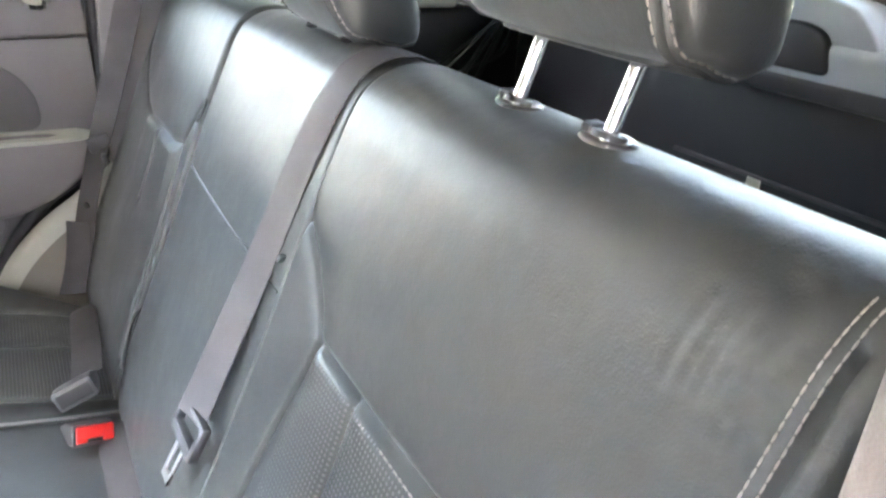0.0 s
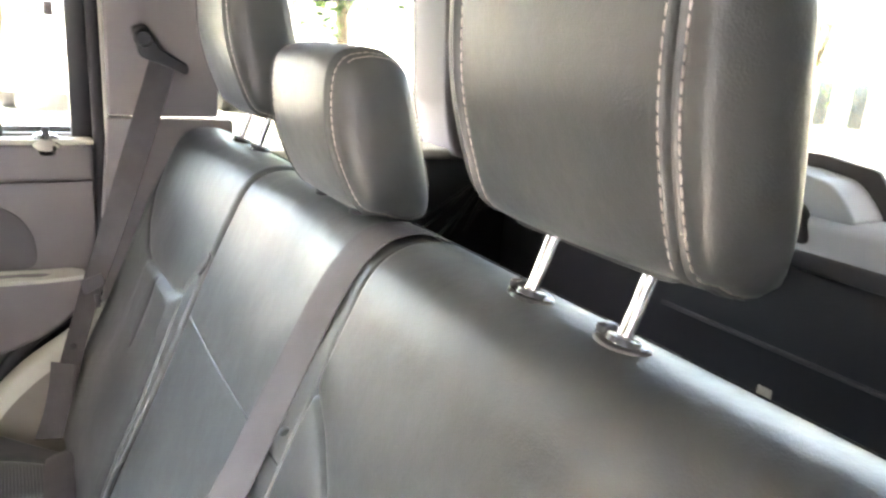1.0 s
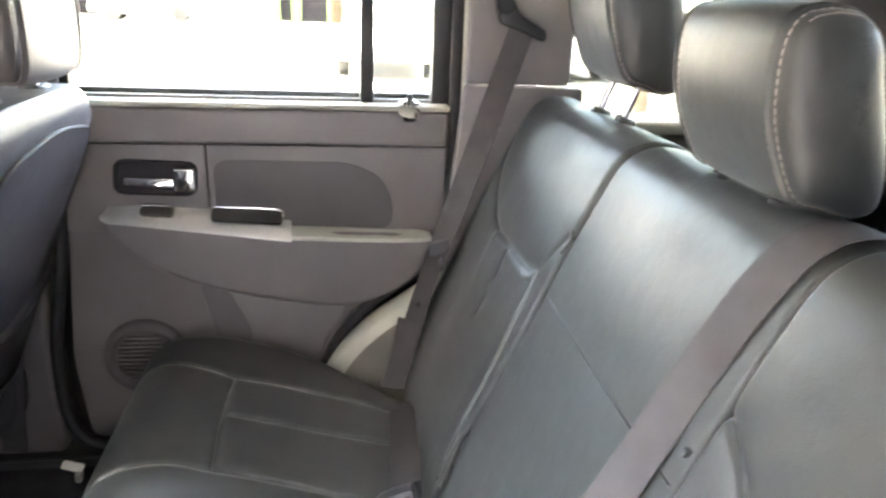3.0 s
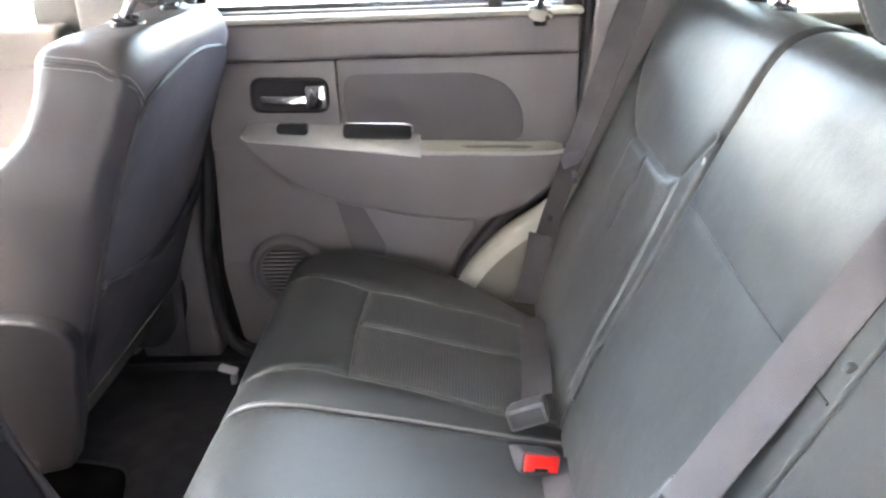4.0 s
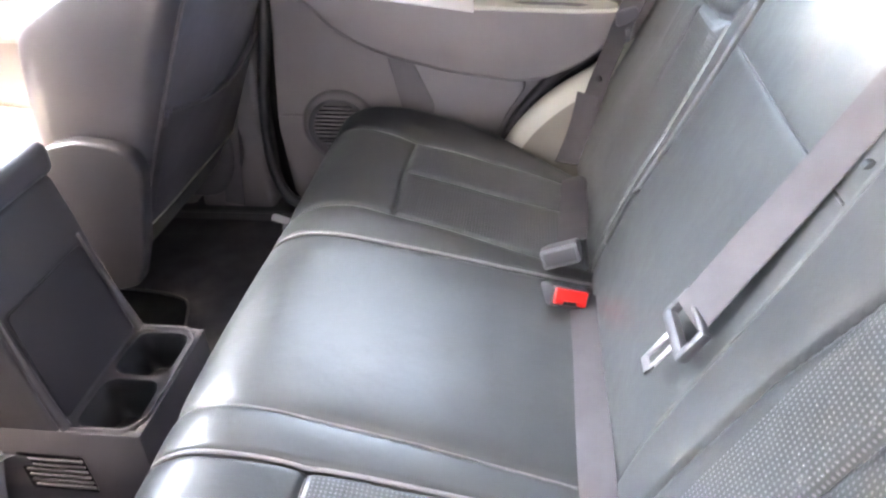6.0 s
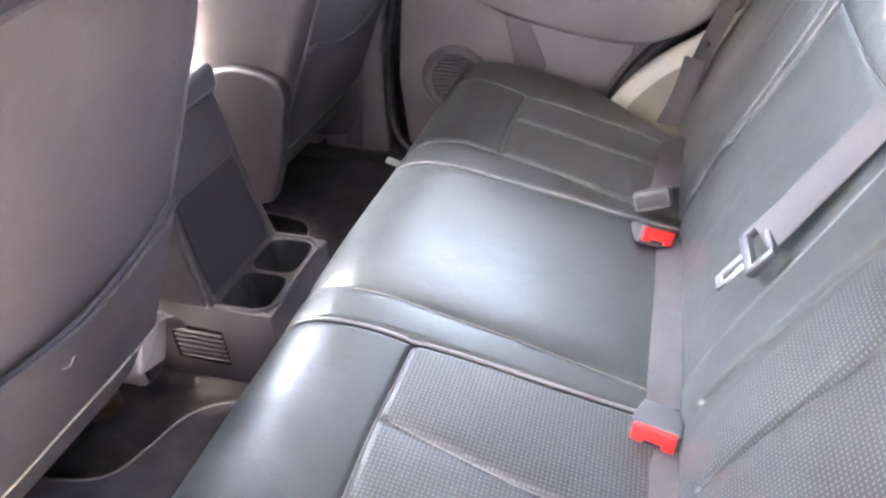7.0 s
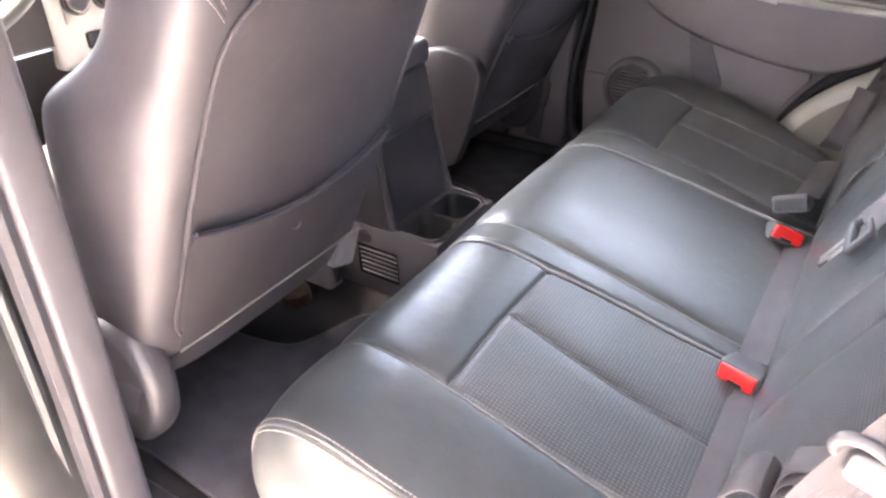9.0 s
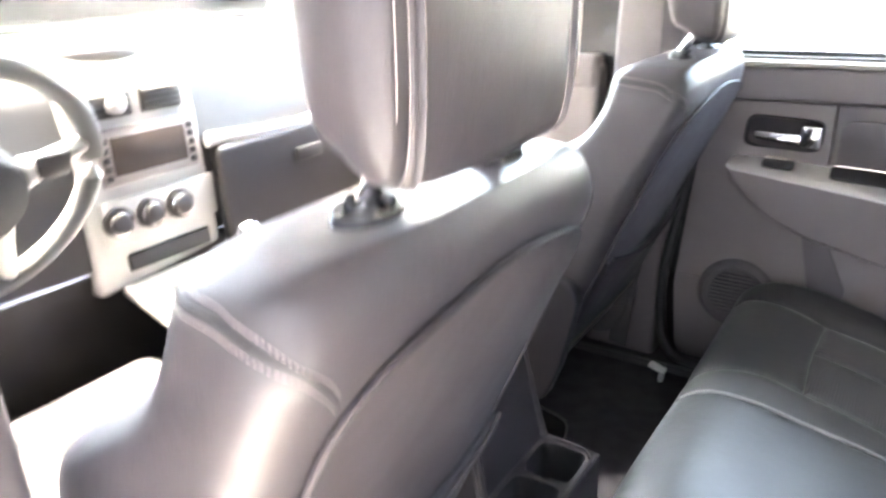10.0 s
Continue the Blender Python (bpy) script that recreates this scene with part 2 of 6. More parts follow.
def grid(p, wrap_u=False, wrap_v=False, cap=False):
    """Quads over an array of points [nu, nv, 3]."""
    nu, nv = p.shape[:2]
    u, v = np.meshgrid(np.arange(nu if wrap_u else nu - 1), np.arange(nv if wrap_v else nv - 1), indexing="ij")
    u2, v2 = (u + 1) % nu, (v + 1) % nv
    faces = np.stack([u * nv + v, u2 * nv + v, u2 * nv + v2, u * nv + v2], -1).reshape(-1, 4).tolist()
    if cap and wrap_v:
        faces += [list(range(nv))[::-1], list(range((nu - 1) * nv, nu * nv))]
    return p.reshape(-1, 3).tolist(), faces


def smooth_path(points, n, closed=False):
    """A Catmull-Rom curve through the points, n samples evenly spaced by length."""
    p = np.array(points, float)
    k = len(p)
    if closed:
        p = np.vstack([p[-1], p, p[0], p[1]])
    else:
        p = np.vstack([2 * p[0] - p[1], p, 2 * p[-1] - p[-2]])
    out = []
    for i in range(k if closed else k - 1):
        a, b, c, d = p[i:i + 4]
        t = np.linspace(0, 1, 24, endpoint=False)[:, None]
        out.append(0.5 * (2 * b + (c - a) * t + (2 * a - 5 * b + 4 * c - d) * t**2 + (3 * b - a - 3 * c + d) * t**3))
    out = np.vstack(out + ([out[0][:1]] if closed else [p[-2][None]]))
    s = np.r_[0, np.cumsum(np.linalg.norm(np.diff(out, axis=0), axis=1))]
    at = np.linspace(0, s[-1], n + 1)[:-1] if closed else np.linspace(0, s[-1], n)
    return np.stack([np.interp(at, s, out[:, c]) for c in range(p.shape[1])], 1)


def tube(points, r, n=10, closed=False, squash=1.0):
    """A round bar along the points; r may be one radius or one for each point."""
    p = np.array(points, float)
    rr = np.broadcast_to(np.asarray(r, float), len(p))
    tan = np.gradient(p, axis=0) if not closed else np.roll(p, -1, 0) - np.roll(p, 1, 0)
    tan /= np.linalg.norm(tan, axis=1)[:, None] + 1e-12
    ref = np.array([0, 0, 1.0]) if abs(tan[:, 2]).mean() < 0.85 else np.array([1.0, 0, 0])
    a = np.cross(tan, ref)
    a /= np.linalg.norm(a, axis=1)[:, None] + 1e-12
    b = np.cross(a, tan)
    th = np.linspace(0, 2 * np.pi, n, endpoint=False)
    ring = p[:, None] + rr[:, None, None] * (np.cos(th)[None, :, None] * a[:, None] + squash * np.sin(th)[None, :, None] * b[:, None])
    return grid(ring, wrap_u=closed, wrap_v=True, cap=not closed)


def ribbon(points, across, width, thick=0.0016):
    """A strap along the points, across: its sideways direction at each; returns geometry and UVs in metres."""
    p = np.array(points, float)
    a = np.array(across, float)
    if a.ndim == 1:
        a = np.broadcast_to(a, p.shape)
    tan = np.gradient(p, axis=0)
    tan /= np.linalg.norm(tan, axis=1)[:, None]
    a = a - (a * tan).sum(1)[:, None] * tan
    a = a / np.linalg.norm(a, axis=1)[:, None]
    up = np.cross(a, tan)
    w = np.broadcast_to(np.asarray(width, float), len(p))[:, None]
    offs = [(-0.5, 0.3), (-0.44, 0.5), (0, 0.62), (0.44, 0.5), (0.5, 0.3), (0.5, -0.3), (0.44, -0.5), (0, -0.5), (-0.44, -0.5), (-0.5, -0.3)]
    ring = np.stack([p + a * w * u + up * thick * v for u, v in offs], 1)
    s = np.r_[0, np.cumsum(np.linalg.norm(np.diff(p, axis=0), axis=1))]
    uv = np.stack([np.stack([np.full(len(p), u * 0.047), s], 1) for u, v in offs], 1).reshape(-1, 2)
    return grid(ring, wrap_v=True, cap=True), uv


def plate(outline, lo, hi, axis="y", bevel=0.003, seg=2):
    """A slab with the given outline; axis y: outline is (x, z); axis x: (y, z); axis z: (x, y)."""
    put = {"y": lambda a, b, c: (a, c, b), "x": lambda a, b, c: (c, a, b), "z": lambda a, b, c: (a, b, c)}[axis]
    bm = bmesh.new()
    base = [bm.verts.new(put(a, b, lo)) for a, b in outline]
    face = bm.faces.new(base)
    ext = bmesh.ops.extrude_face_region(bm, geom=[face])
    step = Vector(put(0, 0, hi)) - Vector(put(0, 0, lo))
    for v in ext["geom"]:
        if isinstance(v, bmesh.types.BMVert):
            v.co += step
    if bevel:
        bmesh.ops.recalc_face_normals(bm, faces=bm.faces)
        rims = [e for e in bm.edges if len(e.link_faces) == 2 and e.calc_face_angle(0) > 0.9]
        bmesh.ops.bevel(bm, geom=rims, offset=bevel, segments=seg, affect="EDGES", profile=0.5, clamp_overlap=True)
    return from_bm(bm)


def rounded(points, r, n=5):
    """A polygon with its corners rounded."""
    out, k = [], len(points)
    for i in range(k):
        p, a, b = Vector(points[i]), Vector(points[i - 1]), Vector(points[(i + 1) % k])
        ra = min(r, 0.45 * (a - p).length, 0.45 * (b - p).length)
        s, e = p + (a - p).normalized() * ra, p + (b - p).normalized() * ra
        for j in range(n + 1):
            t = j / n
            out.append(tuple((1 - t) ** 2 * s + 2 * t * (1 - t) * p + t * t * e))
    return out


def lathe(profile, centre, axis, n=24):
    """A turned body; profile: (distance along the axis, radius)."""
    axis = Vector(axis).normalized()
    a = axis.orthogonal().normalized()
    b = axis.cross(a)
    th = np.linspace(0, 2 * np.pi, n, endpoint=False)
    rings = np.array([[list(Vector(centre) + axis * h + (a * math.cos(t) + b * math.sin(t)) * r) for t in th] for h, r in profile])
    return grid(rings, wrap_v=True, cap=True)


def stitches(points, pitch=0.0075, size=0.0052, r=0.00085):
    """A row of short thread stitches along the points."""
    p = np.array(points, float)
    s = np.r_[0, np.cumsum(np.linalg.norm(np.diff(p, axis=0), axis=1))]
    geos = []
    for at in np.arange(pitch / 2, s[-1], pitch):
        ends = [np.array([np.interp(at + d, s, p[:, c]) for c in range(3)]) for d in (-size / 2, 0, size / 2)]
        geos.append(tube(ends, [r * 0.6, r, r * 0.6], n=5))
    return join(*geos)


def seg_distance(s, y, line):
    """Distance of every point (s, y) to a polyline of (s, y)."""
    far = np.full(s.shape, 9.0)
    for (a, b), (c, d) in zip(line[:-1], line[1:]):
        l2 = (c - a) ** 2 + (d - b) ** 2 + 1e-12
        t = np.clip(((s - a) * (c - a) + (y - b) * (d - b)) / l2, 0, 1)
        far = np.minimum(far, np.hypot(s - a - t * (c - a), y - b - t * (d - b)))
    return far


class Pad:
    """An upholstered pad: a side profile in (x, z) carried across from y0 to y1, with sewn seams, puffed panels and rolled edges."""

    def __init__(self, profile, y0, y1, by, seams=(), puff=0.006, roll=(0.02, 0.02), fold=None, core=(0.1, 0.2), tuck=(0.12, 0.12), res=0.0028, groove=0.0030, dome=0.0, creases=(), warp=None):
        self.prof = smooth_path(profile, max(int(sum(np.linalg.norm(np.diff(np.array(profile, float), axis=0), axis=1)) / res), 8))
        d = np.gradient(self.prof, axis=0)
        d /= np.linalg.norm(d, axis=1)[:, None]
        self.nor = np.stack([-d[:, 1], d[:, 0]], 1)
        self.len = np.r_[0, np.cumsum(np.linalg.norm(np.diff(self.prof, axis=0), axis=1))]
        self.y0, self.y1, self.roll, self.by, self.puff, self.groove, self.dome = y0, y1, roll, by, puff, groove, dome
        top = int(np.argmax(self.prof[:, 1])) if by == "z" else len(self.prof)
        start = 0 if by == "z" else int(np.argmin(self.prof[:, 0]))
        key = self.prof[start:top, 1 if by == "z" else 0]
        self.to_s = lambda a: float(np.interp(a, key, self.len[start:top]))
        self.seams = [[(self.to_s(a), y) for a, y in line] for line in seams]
        self.core, self.tuck, self.res = core, tuck, res
        self.warp = warp or (lambda x, y, z: (x, y, z))
        self.creases = [[(self.to_s(a), y) for a, y in line] for line in creases]
        self.fold = None if fold is None else (self.to_s(fold[0]), *fold[1:])

    def lift(self, s, y):
        out = np.zeros_like(s)
        if self.seams:
            near = np.minimum.reduce([seg_distance(s, y, line) for line in self.seams])
            out += self.puff * (1 - np.exp(-near / 0.012)) - self.groove * np.exp(-(near / 0.0034) ** 2)
        if self.fold is not None:      # the panel below a cross seam stands proud in a soft roll
            at, ya, yb, high = self.fold
            side = np.clip((y - ya) / 0.02, 0, 1) * np.clip((yb - y) / 0.02, 0, 1)
            deep = np.maximum(at - s, 0)
            out += high * np.exp(-deep / 0.05) * np.minimum(1, np.sqrt(deep / 0.012)) * side
        for line in self.creases:      # short wrinkles in the hide
            out -= 0.0011 * np.exp(-(seg_distance(s, y, line) / 0.0032) ** 2)
        mid = (y - self.y0) / (self.y1 - self.y0)
        out += self.dome * np.sin(np.pi * np.clip(mid, 0, 1)) ** 0.7
        for e, r in ((y - self.y0, self.roll[0]), (self.y1 - y, self.roll[1])):
            k = np.clip(r - e, 0, r)
            out -= r - np.sqrt(np.maximum(r * r - k * k, 0))
        return out

    def at(self, a, y, over=0.0):
        """A place on the surface from its x (or z) and y."""
        s = self.to_s(a)
        return self.along(s, y, over)

    def along(self, s, y, over=0.0):
        x, z = (np.interp(s, self.len, self.prof[:, c]) for c in (0, 1))
        n = np.array([np.interp(s, self.len, self.nor[:, c]) for c in (0, 1)])
        h = float(self.lift(np.array([[s]]), np.array([[y]]))[0, 0]) + over
        return tuple(float(c) for c in self.warp(x + n[0] * h, y, z + n[1] * h))

    def build(self, name, mats, parent, label="", punched=None):
        ys = [self.y0]
        while ys[-1] < self.y1 - 1e-6:
            e = min(ys[-1] - self.y0, self.y1 - ys[-1])
            ys.append(min(ys[-1] + (0.0018 if e < 0.012 else self.res), self.y1))
        ys = np.array(ys)
        s, y = np.meshgrid(self.len, ys, indexing="ij")
        h = self.lift(s, y)
        p = np.stack([self.prof[:, 0][:, None] + self.nor[:, 0][:, None] * h, y, self.prof[:, 1][:, None] + self.nor[:, 1][:, None] * h], -1)
        sides = []
        for col, k in ((0, self.tuck[0]), (-1, self.tuck[1])):
            side = p[:, col].copy()
            side[:, 0] += (self.core[0] - side[:, 0]) * k
            side[:, 2] += (self.core[1] - side[:, 2]) * k
            sides.append(side[:, None])
        p = np.concatenate([sides[0], p, sides[1]], 1)
        p = np.stack(self.warp(p[..., 0], p[..., 1], p[..., 2]), -1)
        y = np.concatenate([y[:, :1], y, y[:, -1:]], 1)
        s = np.concatenate([s[:, :1], s, s[:, -1:]], 1)
        geo = grid(p)
        slots = None
        if punched is not None:
            mid_s, mid_y = (0.25 * (q[:-1, :-1] + q[1:, :-1] + q[:-1, 1:] + q[1:, 1:]) for q in (s, y))
            slots = punched(self, mid_s, mid_y).astype(int).ravel()
        return mesh_ob(name, geo, mats, parent, label, uv=np.stack([s, y], -1).reshape(-1, 2), slots=slots)


# ---------------------------------------------------------------- setting: ground, floor, shell of the car
MID = 0.542                                     # the car's middle line

mesh_ob("ground", box(-150, 150, -150, 150, -0.95, -0.45, 0), CONCRETE)
tagged(bpy.data.objects["ground"], "sunlit pale concrete yard under the parked car", "ground", kind="structure")


def shell(name, geo, mat, label, category):
    return tagged(mesh_ob(name, geo, mat), label, category, kind="structure")


# carpeted floor with the tunnel along the middle
fx, fy = np.meshgrid(np.linspace(-1.75, 0.05, 60), np.linspace(-0.20, 1.28, 100), indexing="ij")
tunnel = 0.06 * np.exp(-((fy - MID) / 0.11) ** 4)
fz = 0.075 + tunnel + 0.30 * np.clip((-1.35 - fx) / 0.4, 0, 1) ** 1.5 + 0.003 * np.sin(fx * 31 + fy * 17)
floor = shell("floor", grid(np.stack([fx, fy, fz], -1)), CARPET, "worn black carpet on the car floor", "floor")
shell("floor_pan", box(-1.8, 1.45, -0.26, 1.34, -0.02, 0.05, 0.01), BODY, "dark grey painted floor pan of the car", "floor")
shell("cargo_floor", box(0.62, 1.42, -0.10, 1.19, 0.34, 0.38, 0.004), CARPET, "black carpeted cargo floor behind the rear seat", "floor")
shell("ceiling", box(-1.12, 1.40, -0.26, 1.30, 1.285, 1.30, 0.004), LINER, "pale grey cloth headliner", "ceiling")
# near edge reaches past the body, added to shade the doorway belt
shell("roof", box(-1.12, 1.44, -0.350, 1.36, 1.302, 1.33, 0.012), BODY, "dark grey painted car roof", "roof")


def sill(side, name, label):
    y0, y1 = (1.205, 1.30) if side > 0 else (-0.270, -0.165)
    ob = shell(name, box(-0.90, 0.10, y0, y1, 0.05, 0.112, 0.012, 3), PLASTIC_DARK, label, "sill trim")
    return ob


sill(1, "trim", "black ribbed plastic sill plate beside the far footwell")
sill(-1, "trim", "black ribbed plastic sill plate of the open doorway")
shell("trim", tube(smooth_path([(-0.88, 1.20, 0.112), (-0.6, 1.203, 0.114), (-0.34, 1.205, 0.116), (-0.2, 1.207, 0.116)], 12), 0.004, 6), PLASTIC_DARK, "thin rib along the sill plate", "sill trim")


# ---------------------------------------------------------------- far rear door
def bowl(outline, y, mat, name, parent, rim=0.006, label=""):
    """A shallow dish with a raised rim, standing proud of the panel."""
    o = np.array(outline)
    c = o.mean(0)
    rings = []
    for k, d in ((1.0, 0.002), (1.0, -rim), (0.97, -rim - 0.002), (0.93, -rim), (0.88, -0.002), (0.5, 0.0), (0.05, 0.0)):
        q = c + (o - c) * k
        rings.append(np.stack([q[:, 0], np.full(len(q), y + d), q[:, 1]], 1))
    return mesh_ob(name, grid(np.array(rings), wrap_v=True, cap=True), mat, parent, label)


def rear_door():
    door = thing("door_1", (0.03, 1.30, 0.10), "closed rear door with dark grey plastic panel and silver armrest trim", "car door", kind="structure")
    low = [(-0.335, 0.11), (-0.352, 0.30), (-0.325, 0.60), (-0.33, 0.830), (0.405, 0.830), (0.405, 0.60), (0.352, 0.505), (0.255, 0.435), (0.175, 0.335), (0.135, 0.24), (0.12, 0.11)]
    mesh_ob("door_panel", plate(rounded(low, 0.03), 1.282, 1.31, "y", 0.004), PLASTIC, door)
    mesh_ob("outer_skin", plate(rounded([(-0.38, -0.05), (-0.38, 0.85), (0.44, 0.85), (0.44, 0.55), (0.20, 0.15), (0.18, -0.05)], 0.03), 1.335, 1.36, "y", 0.006), BODY, door, "dark grey painted outer skin")
    mesh_ob("belt_rail", plate(rounded([(-0.33, 0.757), (0.402, 0.757), (0.402, 0.8245), (-0.33, 0.8245)], 0.01), 1.250, 1.31, "y", 0.010, 3), PLASTIC, door)
    for a, b in ((-0.33, -0.0577), (-0.0553, 0.402)):
        mesh_ob("mid_panel", plate(rounded([(a, 0.585), (b, 0.585), (b, 0.7545), (a, 0.7545)], 0.005), 1.258, 1.30, "y", 0.003), PLASTIC, door)
    ins = [(-0.045, 0.60), (0.30, 0.588), (0.297, 0.655), (0.268, 0.70), (0.21, 0.724), (-0.045, 0.727)]
    mesh_ob("cloth_insert", plate(rounded(ins, 0.03), 1.255, 1.262, "y", 0.002), PLASTIC_SOFT, door, "darker padded vinyl insert")
    arm = smooth_path([(-0.250, 0.596), (-0.240, 0.618), (-0.10, 0.611), (0.095, 0.590), (0.25, 0.584), (0.37, 0.575), (0.385, 0.552), (0.36, 0.500), (0.285, 0.447), (0.2, 0.425), (0.1, 0.434), (0.015, 0.45), (-0.1, 0.482), (-0.19, 0.530)], 64, True)
    mesh_ob("armrest", plate([tuple(q) for q in arm], 1.236, 1.29, "y", 0.013, 4), PLASTIC, door, "moulded grey armrest")

    def strip(name, rows, mat, parent, label=""):
        """A slanted ledge strip: rows of x, upper z, lower z."""
        x, zu, zl = np.array(rows).T
        sec = [(1.266, zu - 0.004), (1.264, zu), (1.256, zu - 0.004), (1.231, zl + 0.006), (1.229, zl), (1.234, zl - 0.003), (1.262, zl - 0.003)]
        ring = np.stack([np.stack([x, np.full_like(x, y), z], 1) for y, z in sec], 1)
        return mesh_ob(name, grid(ring, wrap_v=True, cap=True), mat, parent, label)

    bez = strip("bezel", [(-0.250, 0.627, 0.617), (-0.242, 0.637, 0.611), (-0.18, 0.640, 0.604), (-0.06, 0.632, 0.590), (0.03, 0.622, 0.579), (0.098, 0.612, 0.570)], SILVER, door, "bright silver-painted armrest bezel")
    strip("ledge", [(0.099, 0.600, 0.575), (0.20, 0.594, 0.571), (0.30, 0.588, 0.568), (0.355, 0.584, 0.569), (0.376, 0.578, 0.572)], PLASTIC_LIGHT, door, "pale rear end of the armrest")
    for a, b, zc, h, nm in ((-0.182, -0.120, 0.631, 0.010, "window_switch"), (-0.052, 0.082, 0.622, 0.014, "pull_cup")):
        tilt = Matrix.Translation(((a + b) / 2, 1.247, zc - 0.005)) @ pose(0, 0, 0, -42, 3, 0)
        mesh_ob(nm, moved(plate(rounded([((a - b) / 2, -h), ((b - a) / 2, -h), ((b - a) / 2, h), ((a - b) / 2, h)], 0.009), -0.006, 0.004, "y", 0.003), tilt), PLASTIC_DARK, bez, "dark recess in the bezel")
        ring = smooth_path([((a - b) / 2 + 0.006, -0.007, h), (0, -0.007, h + 0.001), ((b - a) / 2 - 0.006, -0.007, h), ((b - a) / 2 + 0.001, -0.007, 0)], 20)
        mesh_ob("bright_rim", moved(tube(ring, 0.0028, 8), tilt), CHROME, bez)
    bowl(rounded([(-0.228, 0.660), (-0.076, 0.656), (-0.072, 0.722), (-0.222, 0.728)], 0.022), 1.257, SHIELD, "handle_recess", door, label="dark recess round the inner handle")
    mesh_ob("door_handle", join(plate(rounded([(-0.205, 0.680), (-0.16, 0.674), (-0.112, 0.672), (-0.112, 0.694), (-0.16, 0.694), (-0.205, 0.697)], 0.008), 1.238, 1.251, "y", 0.004),
                    plate(rounded([(-0.116, 0.668), (-0.076, 0.667), (-0.076, 0.713), (-0.116, 0.713)], 0.006), 1.234, 1.255, "y", 0.004)), CHROME, door, "chrome inner door handle")
    pocket = smooth_path([(-0.075, 0.472), (0.05, 0.440), (0.2, 0.421), (0.17, 0.345), (0.13, 0.28), (0.02, 0.25), (-0.03, 0.33)], 48, True)
    mesh_ob("pocket_panel", plate([tuple(q) for q in pocket], 1.270, 1.286, "y", 0.006, 3), PLASTIC, door)
    wedge = [(-0.088, 0.474), (-0.035, 0.462), (0.012, 0.36), (-0.01, 0.26), (-0.05, 0.30)]
    mesh_ob("pocket_recess", plate(rounded(wedge, 0.012), 1.267, 1.284, "y", 0.003), PLASTIC_SOFT, door, "recessed opening of the door pocket")
    ring = lathe([(0.02, 0.088), (-0.006, 0.086), (-0.016, 0.078), (-0.018, 0.070), (-0.010, 0.064), (-0.006, 0.058)], (-0.207, 1.284, 0.302), (0, 1, 0), 40)
    sp = mesh_ob("speaker_grille", ring, PLASTIC_SOFT, door, "round door loudspeaker with slotted grille")
    mesh_ob("speaker_cloth", lathe([(0.004, 0.06), (0.0, 0.059), (-0.002, 0.02)], (-0.207, 1.281, 0.302), (0, 1, 0), 32), PLASTIC_DIM, sp)
    for k in range(11):
        z = 0.255 + 0.0095 * k
        half = math.sqrt(max(0.058**2 - (z - 0.302) ** 2, 0))
        mesh_ob("slat", box(-0.207 - half, -0.207 + half, 1.268, 1.277, z - 0.0025, z + 0.0025, 0.001, 1), PLASTIC_SOFT, sp)
    mesh_ob("crease", tube([(-0.345, 1.281, 0.326), (-0.30, 1.281, 0.327), (-0.285, 1.281, 0.323)], 0.0035, 6), PLASTIC, door)
    # lock knob and its escutcheon on the window ledge
    k = mesh_ob("lock_escutcheon", lathe([(-0.004, 0.026), (0.006, 0.025), (0.011, 0.018), (0.013, 0.009)], (0.327, 1.258, 0.826), (0, -0.8, 1), 20), CHROME, door, "chrome lock escutcheon")
    mesh_ob("lock_knob", lathe([(0.008, 0.006), (0.018, 0.0065), (0.023, 0.006), (0.028, 0.007), (0.031, 0.004)], (0.327, 1.256, 0.828), (0, -0.1, 1), 14), PLASTIC_DARK, k)
    # window frame and panes
    mesh_ob("window_frame", join(box(-0.345, -0.325, 1.285, 1.325, 0.822, 1.285, 0.004), box(0.372, 0.408, 1.285, 1.325, 0.822, 1.285, 0.004), box(-0.345, 0.408, 1.285, 1.325, 1.235, 1.285, 0.004)), PLASTIC_DARK, door)
    mesh_ob("divider", box(0.234, 0.260, 1.288, 1.322, 0.826, 1.24, 0.003), PLASTIC_DARK, door, "dark upright bar between door panes")
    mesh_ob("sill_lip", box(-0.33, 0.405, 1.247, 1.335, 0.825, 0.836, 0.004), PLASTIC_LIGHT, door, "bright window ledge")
    mesh_ob("wiper_seal", box(-0.33, 0.38, 1.292, 1.303, 0.832, 0.842, 0.002), PLASTIC, door)
    for a, b in ((-0.325, 0.234), (0.260, 0.372)):
        g = mesh_ob("pane", box(a, b, 1.304, 1.308, 0.828, 1.24, 0), REARGLASS, door, "lightly tinted door glass", smooth=False)
        g.visible_shadow = False
    return door


rear_door()
seal_path = [(-0.300, 1.262, 1.25), (-0.318, 1.262, 0.80), (-0.335, 1.258, 0.56), (-0.368, 1.25, 0.34), (-0.362, 1.242, 0.20), (-0.325, 1.230, 0.135), (-0.25, 1.222, 0.122), (-0.10, 1.218, 0.12)]
shell("door_seal", tube(smooth_path(seal_path, 60), 0.013, 10), RUBBER, "black rubber door seal", "door seal")
seal_path = [(0.415, 1.262, 1.26), (0.414, 1.262, 0.62), (0.365, 1.258, 0.512), (0.27, 1.252, 0.442), (0.195, 1.245, 0.352), (0.15, 1.24, 0.25), (0.135, 1.235, 0.13)]
shell("door_seal", tube(smooth_path(seal_path, 70), 0.0135, 10), SHIELD, "black rubber door seal along the wheel arch", "door seal")
seal_path = [(0.428, 1.253, 1.26), (0.427, 1.253, 0.63), (0.395, 1.249, 0.545)]
